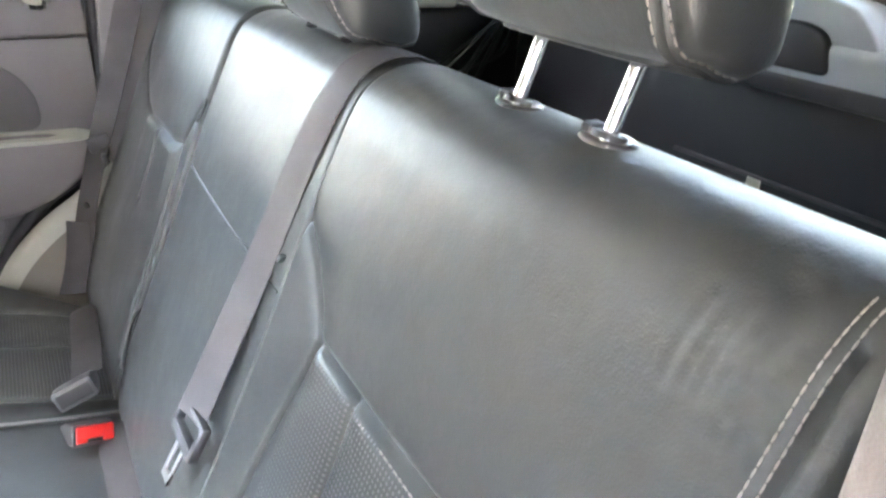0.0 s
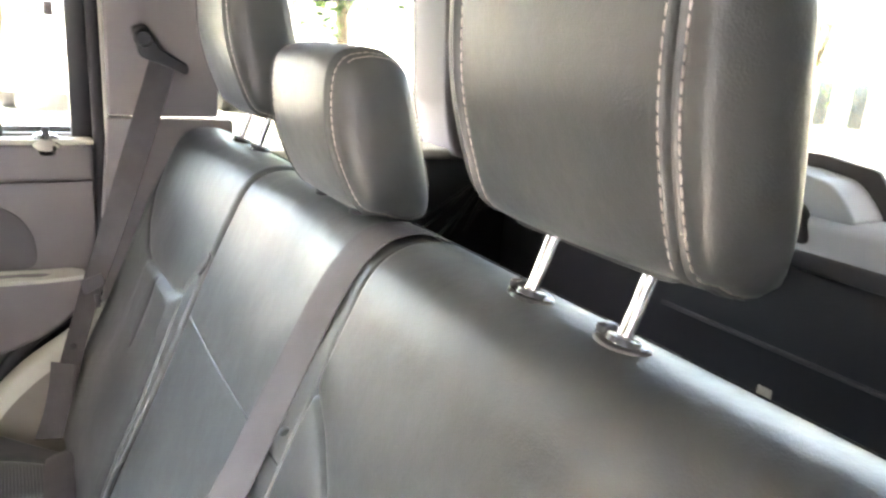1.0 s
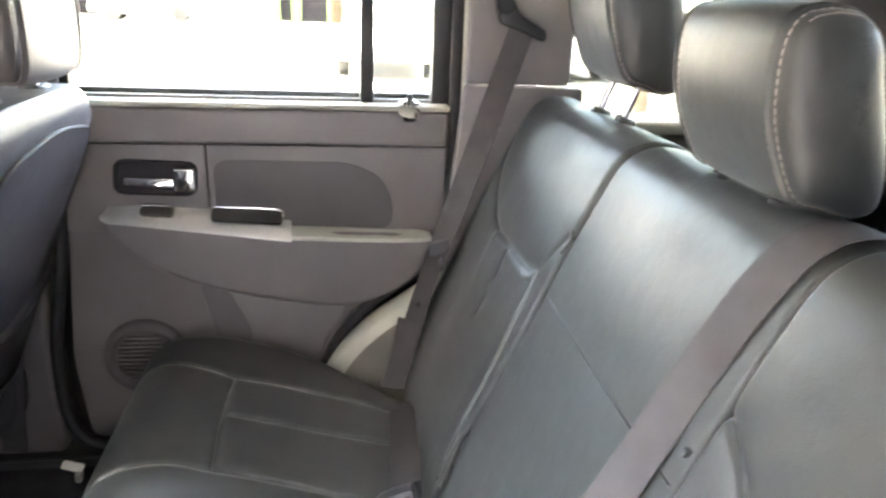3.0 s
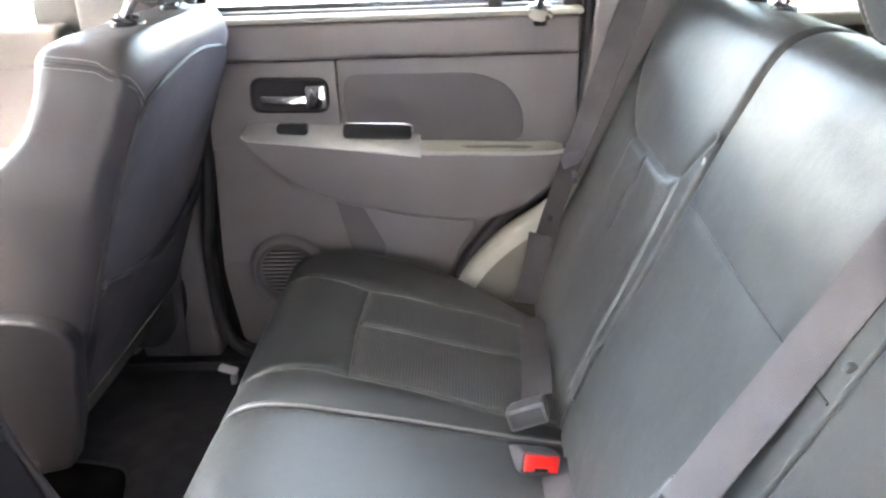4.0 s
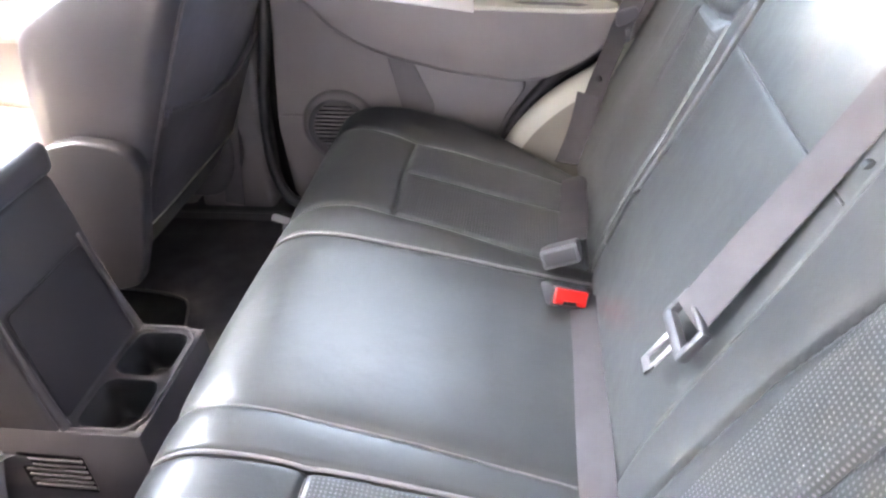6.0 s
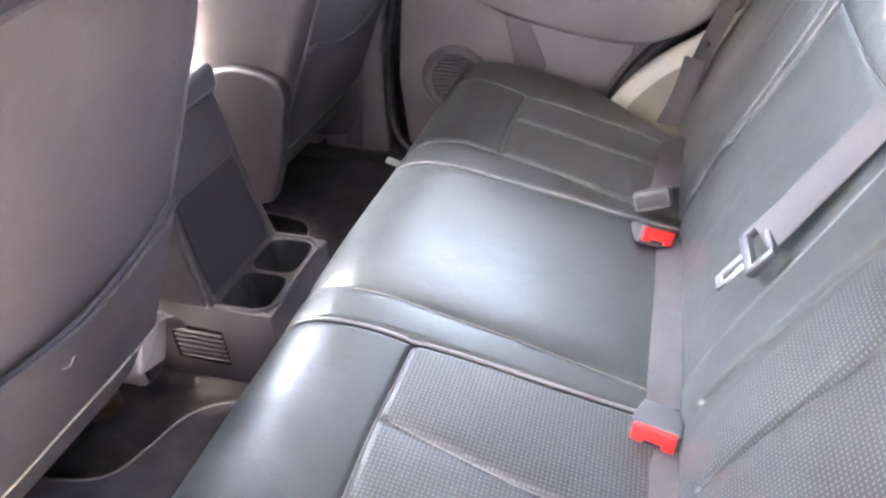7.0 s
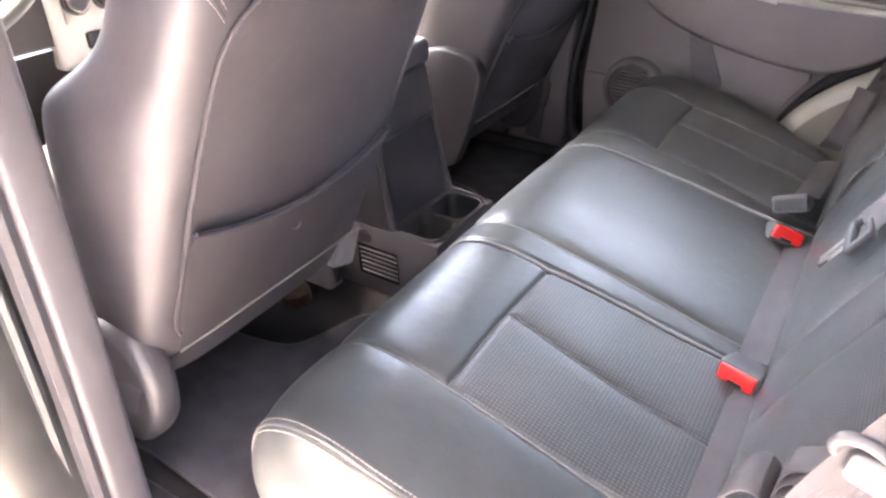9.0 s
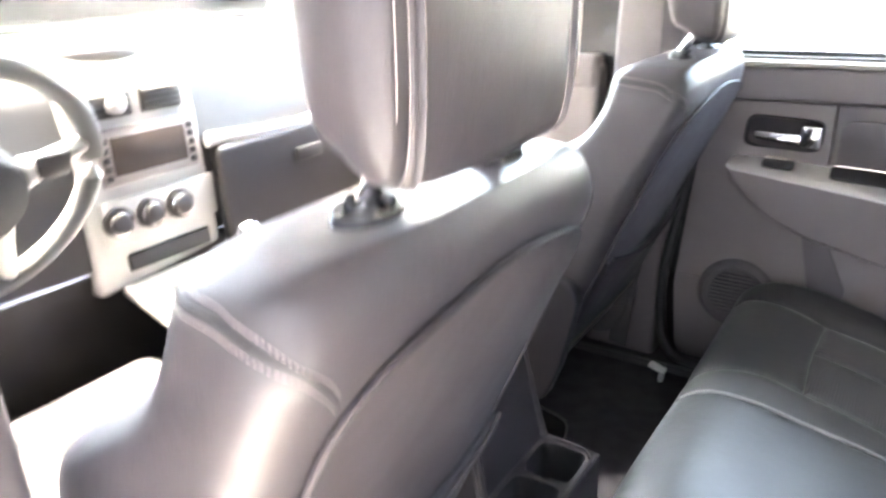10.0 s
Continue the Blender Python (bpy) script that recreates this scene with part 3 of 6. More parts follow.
shell("door_seal", tube(smooth_path(seal_path, 40), 0.006, 8), PLASTIC_LIGHT, "pale lip of the door seal beside the pillar", "door seal")

# wheel arch trim beside the far end of the seat
arc = smooth_path([(0.140, 0.22), (0.165, 0.295), (0.205, 0.357), (0.262, 0.412), (0.335, 0.462), (0.40, 0.51), (0.46, 0.57)], 40)
d = np.gradient(arc, axis=0)
d /= np.linalg.norm(d, axis=1)[:, None]
rings = []
for y, off in ((1.255, -0.012), (1.244, 0.0), (1.222, 0.004), (1.206, -0.001), (1.196, -0.010), (1.190, -0.03), (1.180, -0.10), (1.150, -0.20), (1.09, -0.30)):
    q = arc + np.stack([-d[:, 1], d[:, 0]], 1) * off
    rings.append(np.stack([q[:, 0], np.full(len(q), y), q[:, 1]], 1))
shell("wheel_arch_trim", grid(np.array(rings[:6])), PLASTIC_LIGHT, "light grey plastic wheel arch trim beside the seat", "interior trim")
# inner face of the arch: shade is put into the tan-grey colour
shell("wheel_arch_trim", grid(np.array(rings[5:])), TAN, "inner face of the wheel arch trim, tan-grey for its shade", "interior trim")

# rear pillar with its belt, far side
shell("pillar_trim", plate(rounded([(0.430, 0.882), (0.632, 0.882), (0.640, 1.285), (0.430, 1.285)], 0.008), 1.232, 1.30, "y", 0.008, 3), PLASTIC, "grey-brown moulded plastic rear pillar cover", "pillar trim")
shell("pillar_trim", plate(rounded([(0.405, 0.50), (0.66, 0.40), (0.66, 0.878), (0.428, 0.878), (0.412, 0.70)], 0.008), 1.228, 1.30, "y", 0.008, 3), PLASTIC, "grey-brown moulded plastic lower pillar cover", "pillar trim")

# far quarter: lower wall, window, corner pillar
shell("wall_right", box(0.645, 1.40, 1.20, 1.34, 0.05, 0.795, 0.02, 3), PLASTIC_DARK, "black moulded cargo side panel", "cargo wall")
shell("wall_right", box(0.43, 1.44, 1.33, 1.36, -0.05, 0.80, 0.01), BODY, "dark grey painted rear quarter of the car", "car body")
shell("window_ledge", box(0.64, 1.165, 1.195, 1.33, 0.797, 0.822, 0.008, 3), PLASTIC_LIGHT, "pale ledge under the rear quarter window", "window ledge")
pil = [(1.155, 0.80), (1.43, 0.80), (1.43, 1.285), (1.085, 1.285), (1.105, 1.22), (1.125, 0.92)]
shell("pillar_trim", plate(rounded(pil, 0.05, 8), 1.17, 1.34, "y", 0.04, 5), PLASTIC_SOFT, "grey-brown rounded rear corner pillar cover", "pillar trim")


def window(name, geo, label):
    w = tagged(mesh_ob(name, geo, GLASS if name == "window_4" else PRIVACY, smooth=False), label, "window", kind="structure")
    w.visible_shadow = False
    return w


window("window_1", box(0.64, 1.16, 1.312, 1.316, 0.80, 1.28, 0), "tinted rear quarter window")

# tailgate: black lower panel, ledge with a raised housing, corner pillars, glass
shell("wall_rear", box(1.345, 1.43, -0.16, 1.24, 0.10, 0.765, 0.02, 3), PLASTIC_DARK, "black plastic tailgate panel", "tailgate")
shell("trim", box(1.338, 1.352, -0.14, 0.66, 0.600, 0.608, 0.003), PLASTIC_DIM, "thin moulded rib across the tailgate panel", "tailgate trim")
shell("window_ledge", box(1.315, 1.43, -0.16, 1.24, 0.767, 0.845, 0.02, 4), LEDGE, "grey plastic ledge under the tailgate window", "tailgate trim")
hump = [(0.315, 0.840), (0.74, 0.840), (0.70, 0.900), (0.44, 0.908), (0.37, 0.898), (0.340, 0.872)]
shell("wiper_housing", plate(rounded(hump, 0.02), 1.325, 1.425, "x", 0.012, 3), LEDGE, "raised grey wiper motor housing on the tailgate ledge", "tailgate trim")
# plate stands proud; its dark colour paints the shade of a recess
shell("recess_shade", plate(rounded([(0.375, 0.797), (0.70, 0.797), (0.69, 0.868), (0.43, 0.868), (0.395, 0.855)], 0.018), 1.310, 1.330, "x", 0.006, 3), PLASTIC_DARK, "dark plate painting a shaded recess in the tailgate ledge", "tailgate trim")
shell("trim", box(1.308, 1.330, -0.155, 1.235, 0.757, 0.788, 0.008, 3), PLASTIC_DARK, "black lower edge of the tailgate ledge", "tailgate trim")
gasket = [(-0.155, 0.835), (1.0, 0.835), (1.0, 0.866), (0.755, 0.866), (0.715, 0.922), (0.44, 0.930), (0.345, 0.918), (0.312, 0.872), (0.290, 0.858), (-0.155, 0.858)]
shell("window_seal", plate(rounded(gasket, 0.008), 1.404, 1.418, "x", 0.003), RUBBER, "black rubber seal along the tailgate window", "window seal")
window("window_2", box(1.42, 1.425, -0.16, 1.20, 0.84, 1.28, 0), "tinted tailgate window")
shell("pillar_trim", box(1.30, 1.44, 1.01, 1.20, 0.78, 1.285, 0.035, 4), PLASTIC_DIM, "grey-brown tailgate corner pillar", "pillar trim")
shell("pillar_trim", box(1.30, 1.44, -0.27, -0.06, 0.78, 1.285, 0.035, 4), PLASTIC_DIM, "grey-brown tailgate corner pillar", "pillar trim")
shell("wall_rear", box(1.40, 1.46, -0.27, 1.35, -0.05, 0.78, 0.015), BODY, "dark grey painted tailgate skin", "car body")

# near quarter beside the open doorway
shell("wall_left", box(0.62, 1.40, -0.25, -0.115, 0.05, 0.79, 0.02, 3), PLASTIC_DARK, "black moulded cargo side panel", "cargo wall")
shell("wall_left", box(0.62, 1.44, -0.285, -0.255, -0.05, 0.80, 0.01), BODY, "dark grey painted rear quarter of the car", "car body")
shell("pillar_trim", plate(rounded([(0.47, 0.60), (0.66, 0.45), (0.66, 1.285), (0.445, 1.285), (0.447, 0.74)], 0.015), -0.25, -0.185, "y", 0.012, 3), PLASTIC, "grey-brown moulded rear pillar cover beside the doorway", "pillar trim")
window("window_3", box(0.66, 1.32, -0.262, -0.258, 0.80, 1.28, 0), "tinted rear quarter window")
arcn = smooth_path([(0.20, 0.10), (0.215, 0.20), (0.26, 0.30), (0.33, 0.40), (0.40, 0.48), (0.47, 0.58), (0.52, 0.62)], 40)
d = np.gradient(arcn, axis=0)
d /= np.linalg.norm(d, axis=1)[:, None]
rings = []
for y, off in ((-0.285, -0.02), (-0.27, 0.0), (-0.24, 0.002), (-0.225, -0.004), (-0.215, -0.02), (-0.205, -0.10), (-0.19, -0.25)):
    q = arcn + np.stack([-d[:, 1], d[:, 0]], 1) * off
    rings.append(np.stack([q[:, 0], np.full(len(q), y), q[:, 1]], 1))
shell("wheel_arch_trim", grid(np.array(rings)), PLASTIC, "grey plastic wheel arch trim of the open doorway", "interior trim")

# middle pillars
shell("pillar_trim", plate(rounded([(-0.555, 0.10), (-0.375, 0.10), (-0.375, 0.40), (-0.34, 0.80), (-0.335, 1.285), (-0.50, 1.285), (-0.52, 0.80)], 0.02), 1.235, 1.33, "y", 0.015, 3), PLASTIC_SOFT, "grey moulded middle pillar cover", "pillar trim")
bp = thing("middle_pillar", (-0.42, -0.22, 0.05), "near middle door pillar with grey cover, dark paint and rubber seals", "door pillar", kind="structure")
# coloured darker than its far twin in place of shade
mesh_ob("cover", plate(rounded([(-0.56, 0.06), (-0.365, 0.10), (-0.352, 0.45), (-0.345, 0.85), (-0.335, 1.285), (-0.50, 1.285), (-0.54, 0.80)], 0.02), -0.245, -0.192, "y", 0.018, 4), PLASTIC_DIM, bp)
mesh_ob("painted_post", plate(rounded([(-0.58, -0.05), (-0.385, 0.02), (-0.378, 0.45), (-0.368, 0.85), (-0.355, 1.285), (-0.52, 1.285), (-0.56, 0.80)], 0.02), -0.372, -0.245, "y", 0.012, 3), BODY, bp, "dark grey painted door post")
for dx, y, r, m in ((-0.008, -0.254, 0.0125, SHIELD), (-0.022, -0.274, 0.008, RUBBER), (-0.030, -0.292, 0.006, RUBBER)):
    p = smooth_path([(-0.338 + dx, y, 1.27), (-0.348 + dx, y, 0.85), (-0.356 + dx, y, 0.45), (-0.368 + dx, y, 0.16), (-0.33 + dx, y, 0.075), (-0.22, y, 0.06)], 50)
    mesh_ob("seal", tube(p, r, 8), m, bp, "door seal")

shell("door_jamb", box(-0.64, -0.30, 1.312, 1.333, 0.0, 1.29, 0.004), BODY, "dark grey painted door jamb", "car body")
shell("door_jamb", box(0.385, 0.47, 1.327, 1.340, 0.40, 1.29, 0.004), BODY, "dark grey painted door jamb", "car body")
shell("door_jamb", box(0.10, 0.66, 1.316, 1.334, 0.0, 0.62, 0.004), BODY, "dark grey painted wheel arch behind the trim", "car body")

# front doors, closed, with their windows
for side, y0, y1, yo, nm in ((1, 1.24, 1.30, 1.345, "far front door with grey panel"), (-1, -0.222, -0.16, -0.28, "near front door with grey panel")):
    dr = thing("door_2" if side > 0 else "door_3", (-0.95, y0, 0.1), nm + ", closed", "car door", kind="structure")
    mesh_ob("door_panel", plate(rounded([(-1.40, 0.10), (-0.57, 0.10), (-0.55, 0.82), (-1.36, 0.82)], 0.03), y0, y1, "y", 0.012, 3), PLASTIC, dr)
    mesh_ob("armrest", plate(rounded([(-1.25, 0.52), (-0.62, 0.50), (-0.60, 0.58), (-1.22, 0.61)], 0.03), y0 - 0.04 * side, y0 + 0.01 * side, "y", 0.012, 3), PLASTIC, dr)
    mesh_ob("bezel", plate(rounded([(-1.22, 0.612), (-0.62, 0.582), (-0.62, 0.60), (-1.20, 0.635)], 0.006), y0 - 0.03 * side, y0 + 0.01 * side, "y", 0.003), SILVER, dr, "silver-painted armrest bezel")
    mesh_ob("belt_rail", box(-1.38, -0.56, min(y0 - 0.005 * side, y1), max(y0 - 0.005 * side, y1), 0.76, 0.835, 0.012, 3), PLASTIC, dr)
    mesh_ob("outer_skin", plate(rounded([(-1.45, -0.05), (-0.59, -0.05), (-0.57, 0.83), (-1.42, 0.83)], 0.03), yo - 0.012, yo + 0.012, "y", 0.006), BODY, dr, "dark grey painted outer skin")
    g = mesh_ob("pane", box(-1.42, -0.56, yo - 0.025 * side - 0.002, yo - 0.025 * side + 0.002, 0.82, 1.29, 0), GLASS, dr, "clear door glass", smooth=False)
    g.visible_shadow = False


# near rear door, swung wide open on the middle pillar
od = thing("door_4", (-0.37, -0.29, 0.0), "near rear door standing wide open, grey panel inside", "car door", kind="structure")
om = Matrix.Translation((-0.40, -0.375, 0.0)) @ pose(0, 0, 0, 0, 0, -88)
mesh_ob("door_panel", moved(plate(rounded([(0.0, 0.0), (0.0, 0.84), (0.74, 0.84), (0.74, 0.60), (0.55, 0.40), (0.46, 0.0)], 0.03), -0.03, 0.01, "y", 0.008), om), PLASTIC, od)
mesh_ob("outer_skin", moved(plate(rounded([(0.0, -0.05), (0.0, 0.85), (0.77, 0.85), (0.77, 0.58), (0.58, 0.38), (0.49, -0.05)], 0.03), -0.07, -0.032, "y", 0.008), om), BODY, od, "dark grey painted outer skin")
mesh_ob("window_frame", moved(join(box(0.0, 0.03, -0.05, -0.02, 0.84, 1.25, 0.004), box(0.71, 0.75, -0.05, -0.02, 0.84, 1.25, 0.004), box(0.0, 0.75, -0.05, -0.02, 1.22, 1.26, 0.004)), om), PLASTIC_DARK, od)
g = mesh_ob("pane", moved(box(0.02, 0.72, -0.037, -0.033, 0.83, 1.23, 0), om), GLASS, od, "clear door glass", smooth=False)
g.visible_shadow = False

# ---------------------------------------------------------------- rear bench seat
CUSHION = [(-0.085, 0.10), (-0.125, 0.16), (-0.164, 0.225), (-0.183, 0.28), (-0.181, 0.322), (-0.160, 0.355), (-0.118, 0.374), (-0.062, 0.374), (0.0, 0.363), (0.10, 0.344), (0.20, 0.322), (0.30, 0.303), (0.38, 0.29)]
BACK = [(0.330, 0.255), (0.318, 0.30), (0.336, 0.37), (0.368, 0.45), (0.405, 0.53), (0.440, 0.61), (0.462, 0.663), (0.492, 0.735), (0.520, 0.795), (0.541, 0.836), (0.560, 0.856), (0.588, 0.866), (0.622, 0.863), (0.646, 0.848), (0.652, 0.815), (0.60, 0.60), (0.50, 0.32)]
CORE_C, CORE_B = (0.12, 0.20), (0.50, 0.55)

bench = thing("rear_bench_seat", (0.12, MID, 0.08), "black leather three-place rear bench with perforated inserts and pale stitching", "car seat")


def punch(a0, a1, ya, yb, ya2=None, yb2=None):
    """Where the leather is punched: between two lines that run from (a0, y) to (a1, y2)."""
    def inside(pad, s, y):
        s0, s1 = pad.to_s(a0), pad.to_s(a1)
        k = (s - s0) / (s1 - s0)
        lo = ya + k * ((ya if ya2 is None else ya2) - ya)
        hi = yb + k * ((yb if yb2 is None else yb2) - yb)
        return (k > 0) & (k < 1) & (y > lo) & (y < hi)
    return inside


def seam_row(pad, line, parent, over=0.0012, side=0.006, name="stitching", rows=(1,)):
    """Thread along a seam, set off to one or both sides of it, lying on the leather."""
    pts = smooth_path(line, 60) if len(line) > 2 else np.linspace(line[0], line[1], 60)
    geos = []
    for r in rows:
        q = []
        for k in range(len(pts)):
            t = pts[min(k + 1, len(pts) - 1)] - pts[max(k - 1, 0)]
            t = t / np.linalg.norm(t)
            q.append(pad.at(pts[k][0] - t[1] * side * r, pts[k][1] + t[0] * side * r, over))
        geos.append(stitches(q))
    return mesh_ob(name, join(*geos), THREAD, parent, "pale thread")


def seam_pipe(pad, line, parent, r=0.0015, over=0.0012):
    """A fine raised line along a seam, coloured pale for its highlight."""
    pts = smooth_path(line, 60)
    mesh_ob("seam_highlight", tube([pad.at(a, y, over) for a, y in pts], r * 0.75, 7), SEAM_LIT, parent, "fine raised seam line, pale for its highlight")


def near_end(x, y, z):
    """The outer front corner is rounded in plan."""
    k = np.clip((-0.06 - y) / 0.145, 0, 1) ** 2
    return x + 0.040 * k * np.clip((0.02 - x) / 0.15, 0, 1), y, z


def far_end(x, y, z):
    """The outer side draws in towards the rear, where the wheel arch bulges into the car."""
    end = np.interp(x, [-0.2, -0.02, 0.07, 0.165, 0.25, 0.30, 0.40], [1.232, 1.246, 1.232, 1.188, 1.115, 1.070, 1.01])
    return x, np.where(y > 0.95, 0.95 + (y - 0.95) * (end - 0.95) / 0.312, y), z


near_c = Pad(CUSHION, -0.205, 0.287, "x", [[(-0.18, 0.004), (-0.10, 0.002), (0.0, 0.0), (0.10, -0.006), (0.38, -0.022)], [(0.0, 0.0), (-0.004, 0.14), (0.0, 0.287)], [(0.0, 0.165), (0.14, 0.142), (0.38, 0.118)]],
             roll=(0.055, 0.010), core=CORE_C, tuck=(0.75, 0.2), puff=0.0045, warp=near_end)
o = near_c.build("cushion", [LEATHER, PERFORATED], bench, "near seat cushion with perforated insert", punch(0.004, 0.379, 0.003, 0.281, -0.017, 0.281))
seam_pipe(near_c, [(0.0, 0.004), (-0.004, 0.14), (0.0, 0.278)], o)
seam_pipe(near_c, [(-0.168, 0.003), (-0.10, 0.002), (0.0, 0.0), (0.10, -0.006), (0.36, -0.02)], o)
seam_pipe(near_c, [(0.01, 0.165), (0.14, 0.142), (0.36, 0.12)], o, 0.0010)
mid_c = Pad(CUSHION, 0.290, 0.709, "x", [[(-0.18, 0.360), (0.0, 0.352), (0.2, 0.340), (0.38, 0.325)]], roll=(0.009, 0.012), core=CORE_C, tuck=(0.2, 0.2), puff=0.005, dome=0.004)
o = mid_c.build("cushion", LEATHER, bench, "plain middle seat cushion")
seam_pipe(mid_c, [(-0.170, 0.360), (0.0, 0.352), (0.2, 0.340), (0.36, 0.326)], o)
FAR_OUT = [(-0.18, 1.15), (-0.11, 1.12), (0.0, 1.076), (0.15, 1.077), (0.25, 1.11), (0.38, 1.12)]
FAR_IN = [(-0.18, 0.790), (-0.132, 0.798), (-0.067, 0.807), (0.0, 0.799), (0.10, 0.786), (0.205, 0.768), (0.38, 0.745)]
FAR_MID = [(0.0, 0.950), (0.081, 0.940), (0.14, 0.932), (0.38, 0.915)]
far_c = Pad(CUSHION, 0.712, 1.262, "x", [FAR_OUT, [(0.0, 0.799), (-0.005, 0.93), (0.0, 1.076)], FAR_MID, FAR_IN],
            roll=(0.010, 0.045), core=CORE_C, tuck=(0.2, 0.6), puff=0.0055, warp=far_end)
o = far_c.build("cushion", [LEATHER, PERFORATED], bench, "far seat cushion with perforated insert", punch(0.004, 0.379, 0.803, 1.072, 0.75, 1.115))
seam_pipe(far_c, [(0.0, 0.803), (-0.005, 0.93), (0.0, 1.072)], o, 0.0010)
seam_pipe(far_c, FAR_OUT[:-1] + [(0.36, 1.118)], o)
seam_pipe(far_c, FAR_MID[:-1] + [(0.24, 0.925)], o, 0.0012)
seam_pipe(far_c, FAR_IN[1:-1], o, 0.0011)
for line, pd in (([(-0.17, 0.2885), (0.0, 0.2885), (0.37, 0.2885)], near_c), ([(-0.17, 0.7105), (0.0, 0.7105), (0.37, 0.7105)], far_c)):
    pts = [np.array(pd.at(a, min(max(y, pd.y0 + 0.011), pd.y1 - 0.011), -0.001)) * (1, 0, 1) + (0, y, 0) for a, y in smooth_path(line, 50)]
    mesh_ob("piping", tube(pts, 0.0024, 8), SEAM_LIT, bench, "leather piping between the cushions, pale for its highlight")
# piped and double-stitched edge of the near cushion's side
for yy, r in ((-0.150, 0.0011), (-0.1575, 0.0024), (-0.165, 0.0011)):
    pts = np.array([near_c.along(s, yy, 0.0010) for s in np.linspace(near_c.len[0] + 0.10, near_c.to_s(0.36), 120)])
    if r > 0.002:
        mesh_ob("piping", tube(pts, r, 8), LEATHER, bench, "rolled leather piping")
    else:
        mesh_ob("stitching", stitches(pts, 0.0062, 0.0050, r), THREAD, bench, "pale thread")

near_b = Pad(BACK, -0.157, 0.334, "z", [[(0.735, 0.333), (0.712, 0.290), (0.685, 0.255), (0.663, 0.235), (0.660, 0.10), (0.663, -0.03), (0.69, -0.075), (0.735, -0.128)], [(0.38, -0.1352), (0.60, -0.1352), (0.85, -0.1352)], [(0.66, 0.152), (0.52, 0.155), (0.35, 0.165)], [(0.663, 0.235), (0.55, 0.262), (0.36, 0.275)]],
             fold=(0.661, -0.04, 0.24, 0.006), roll=(0.026, 0.007), core=CORE_B, tuck=(0.45, 0.2), puff=0.005,
             creases=[[(z, y), (z - 0.022, y + 0.003), (z - 0.040 + 0.01 * (k % 2), y + 0.002)] for k, (z, y) in enumerate(((0.842, -0.070), (0.836, -0.080), (0.845, -0.089), (0.838, -0.098), (0.832, -0.107), (0.842, -0.115), (0.822, -0.120)))])
o = near_b.build("backrest", [LEATHER, PERFORATED], bench, "near backrest with perforated lower insert", punch(0.30, 0.655, -0.055, 0.240))
seam_row(near_b, [(0.66, 0.10), (0.66, 0.02), (0.662, -0.02)], o, rows=(-1,))
for yy in (-0.1252, -0.1308):
    pts = [near_b.along(s, yy, 0.0012) for s in np.linspace(near_b.to_s(0.40), near_b.to_s(0.862), 90)]
    mesh_ob("stitching", stitches(pts, 0.0058, 0.0050, 0.0007), THREAD, o, "pale thread")
mid_b = Pad(BACK, 0.336, 0.736, "z", [[(0.657, 0.337), (0.660, 0.50), (0.666, 0.736)]], roll=(0.007, 0.010), core=CORE_B, tuck=(0.2, 0.2), puff=0.0004, groove=0.0006, dome=0.005)
o = mid_b.build("backrest", LEATHER, bench, "plain middle backrest with one cross seam")
mesh_ob("piping", tube([mid_b.at(a, y, 0.0004) for a, y in smooth_path([(0.657, 0.345), (0.660, 0.50), (0.666, 0.728)], 40)], 0.0016, 8), PLASTIC_DARK, o, "thin dark seam")
far_b = Pad(BACK, 0.739, 1.222, "z", [[(0.745, 0.739), (0.738, 0.756), (0.71, 0.775), (0.676, 0.792), (0.664, 0.85), (0.662, 1.015), (0.672, 1.06), (0.70, 1.115), (0.745, 1.165), (0.80, 1.185), (0.84, 1.190)], [(0.655, 0.925), (0.60, 0.928), (0.55, 0.93)], [(0.676, 0.792), (0.60, 0.782), (0.50, 0.770), (0.36, 0.760)]],
            fold=(0.663, 0.80, 1.03, 0.007), roll=(0.010, 0.050), core=CORE_B, tuck=(0.2, 0.5), puff=0.004, groove=0.003)
o = far_b.build("backrest", [LEATHER, PERFORATED], bench, "far backrest with perforated lower insert", punch(0.30, 0.655, 0.80, 1.05))
mesh_ob("latch_strap", tube(smooth_path([(0.478, 0.7375, 0.722), (0.486, 0.735, 0.735), (0.492, 0.738, 0.743), (0.496, 0.748, 0.747), (0.498, 0.758, 0.746)], 14), 0.0026, 6), LEATHER, bench)
mesh_ob("latch_strap", tube(smooth_path([(0.372, 0.7375, 0.452), (0.360, 0.728, 0.448), (0.350, 0.720, 0.434), (0.342, 0.716, 0.412), (0.335, 0.717, 0.390), (0.332, 0.724, 0.372), (0.338, 0.737, 0.362)], 20), 0.0034, 8), LEATHER, bench, "small leather pull loop")
mesh_ob("belt_guide", plate(rounded([(0.457, 0.695), (0.4635, 0.695), (0.467, 0.701), (0.4605, 0.701)], 0.002), 0.332, 0.339, "y", 0.003), LEATHER, bench, "small leather belt guide")
mesh_ob("label_tab", box(0.657, 0.6585, 0.000, 0.010, 0.838, 0.860, 0.0005, 1), PLASTIC_LIGHT, bench, "small pale sewn-in label tab")
mesh_ob("carpeted_back", plate(rounded([(0.52, 0.34), (0.63, 0.40), (0.68, 0.84), (0.648, 0.86)], 0.01), -0.125, 1.21, "y", 0.004), CARPET, bench, "black carpet on the rear of the backrests")


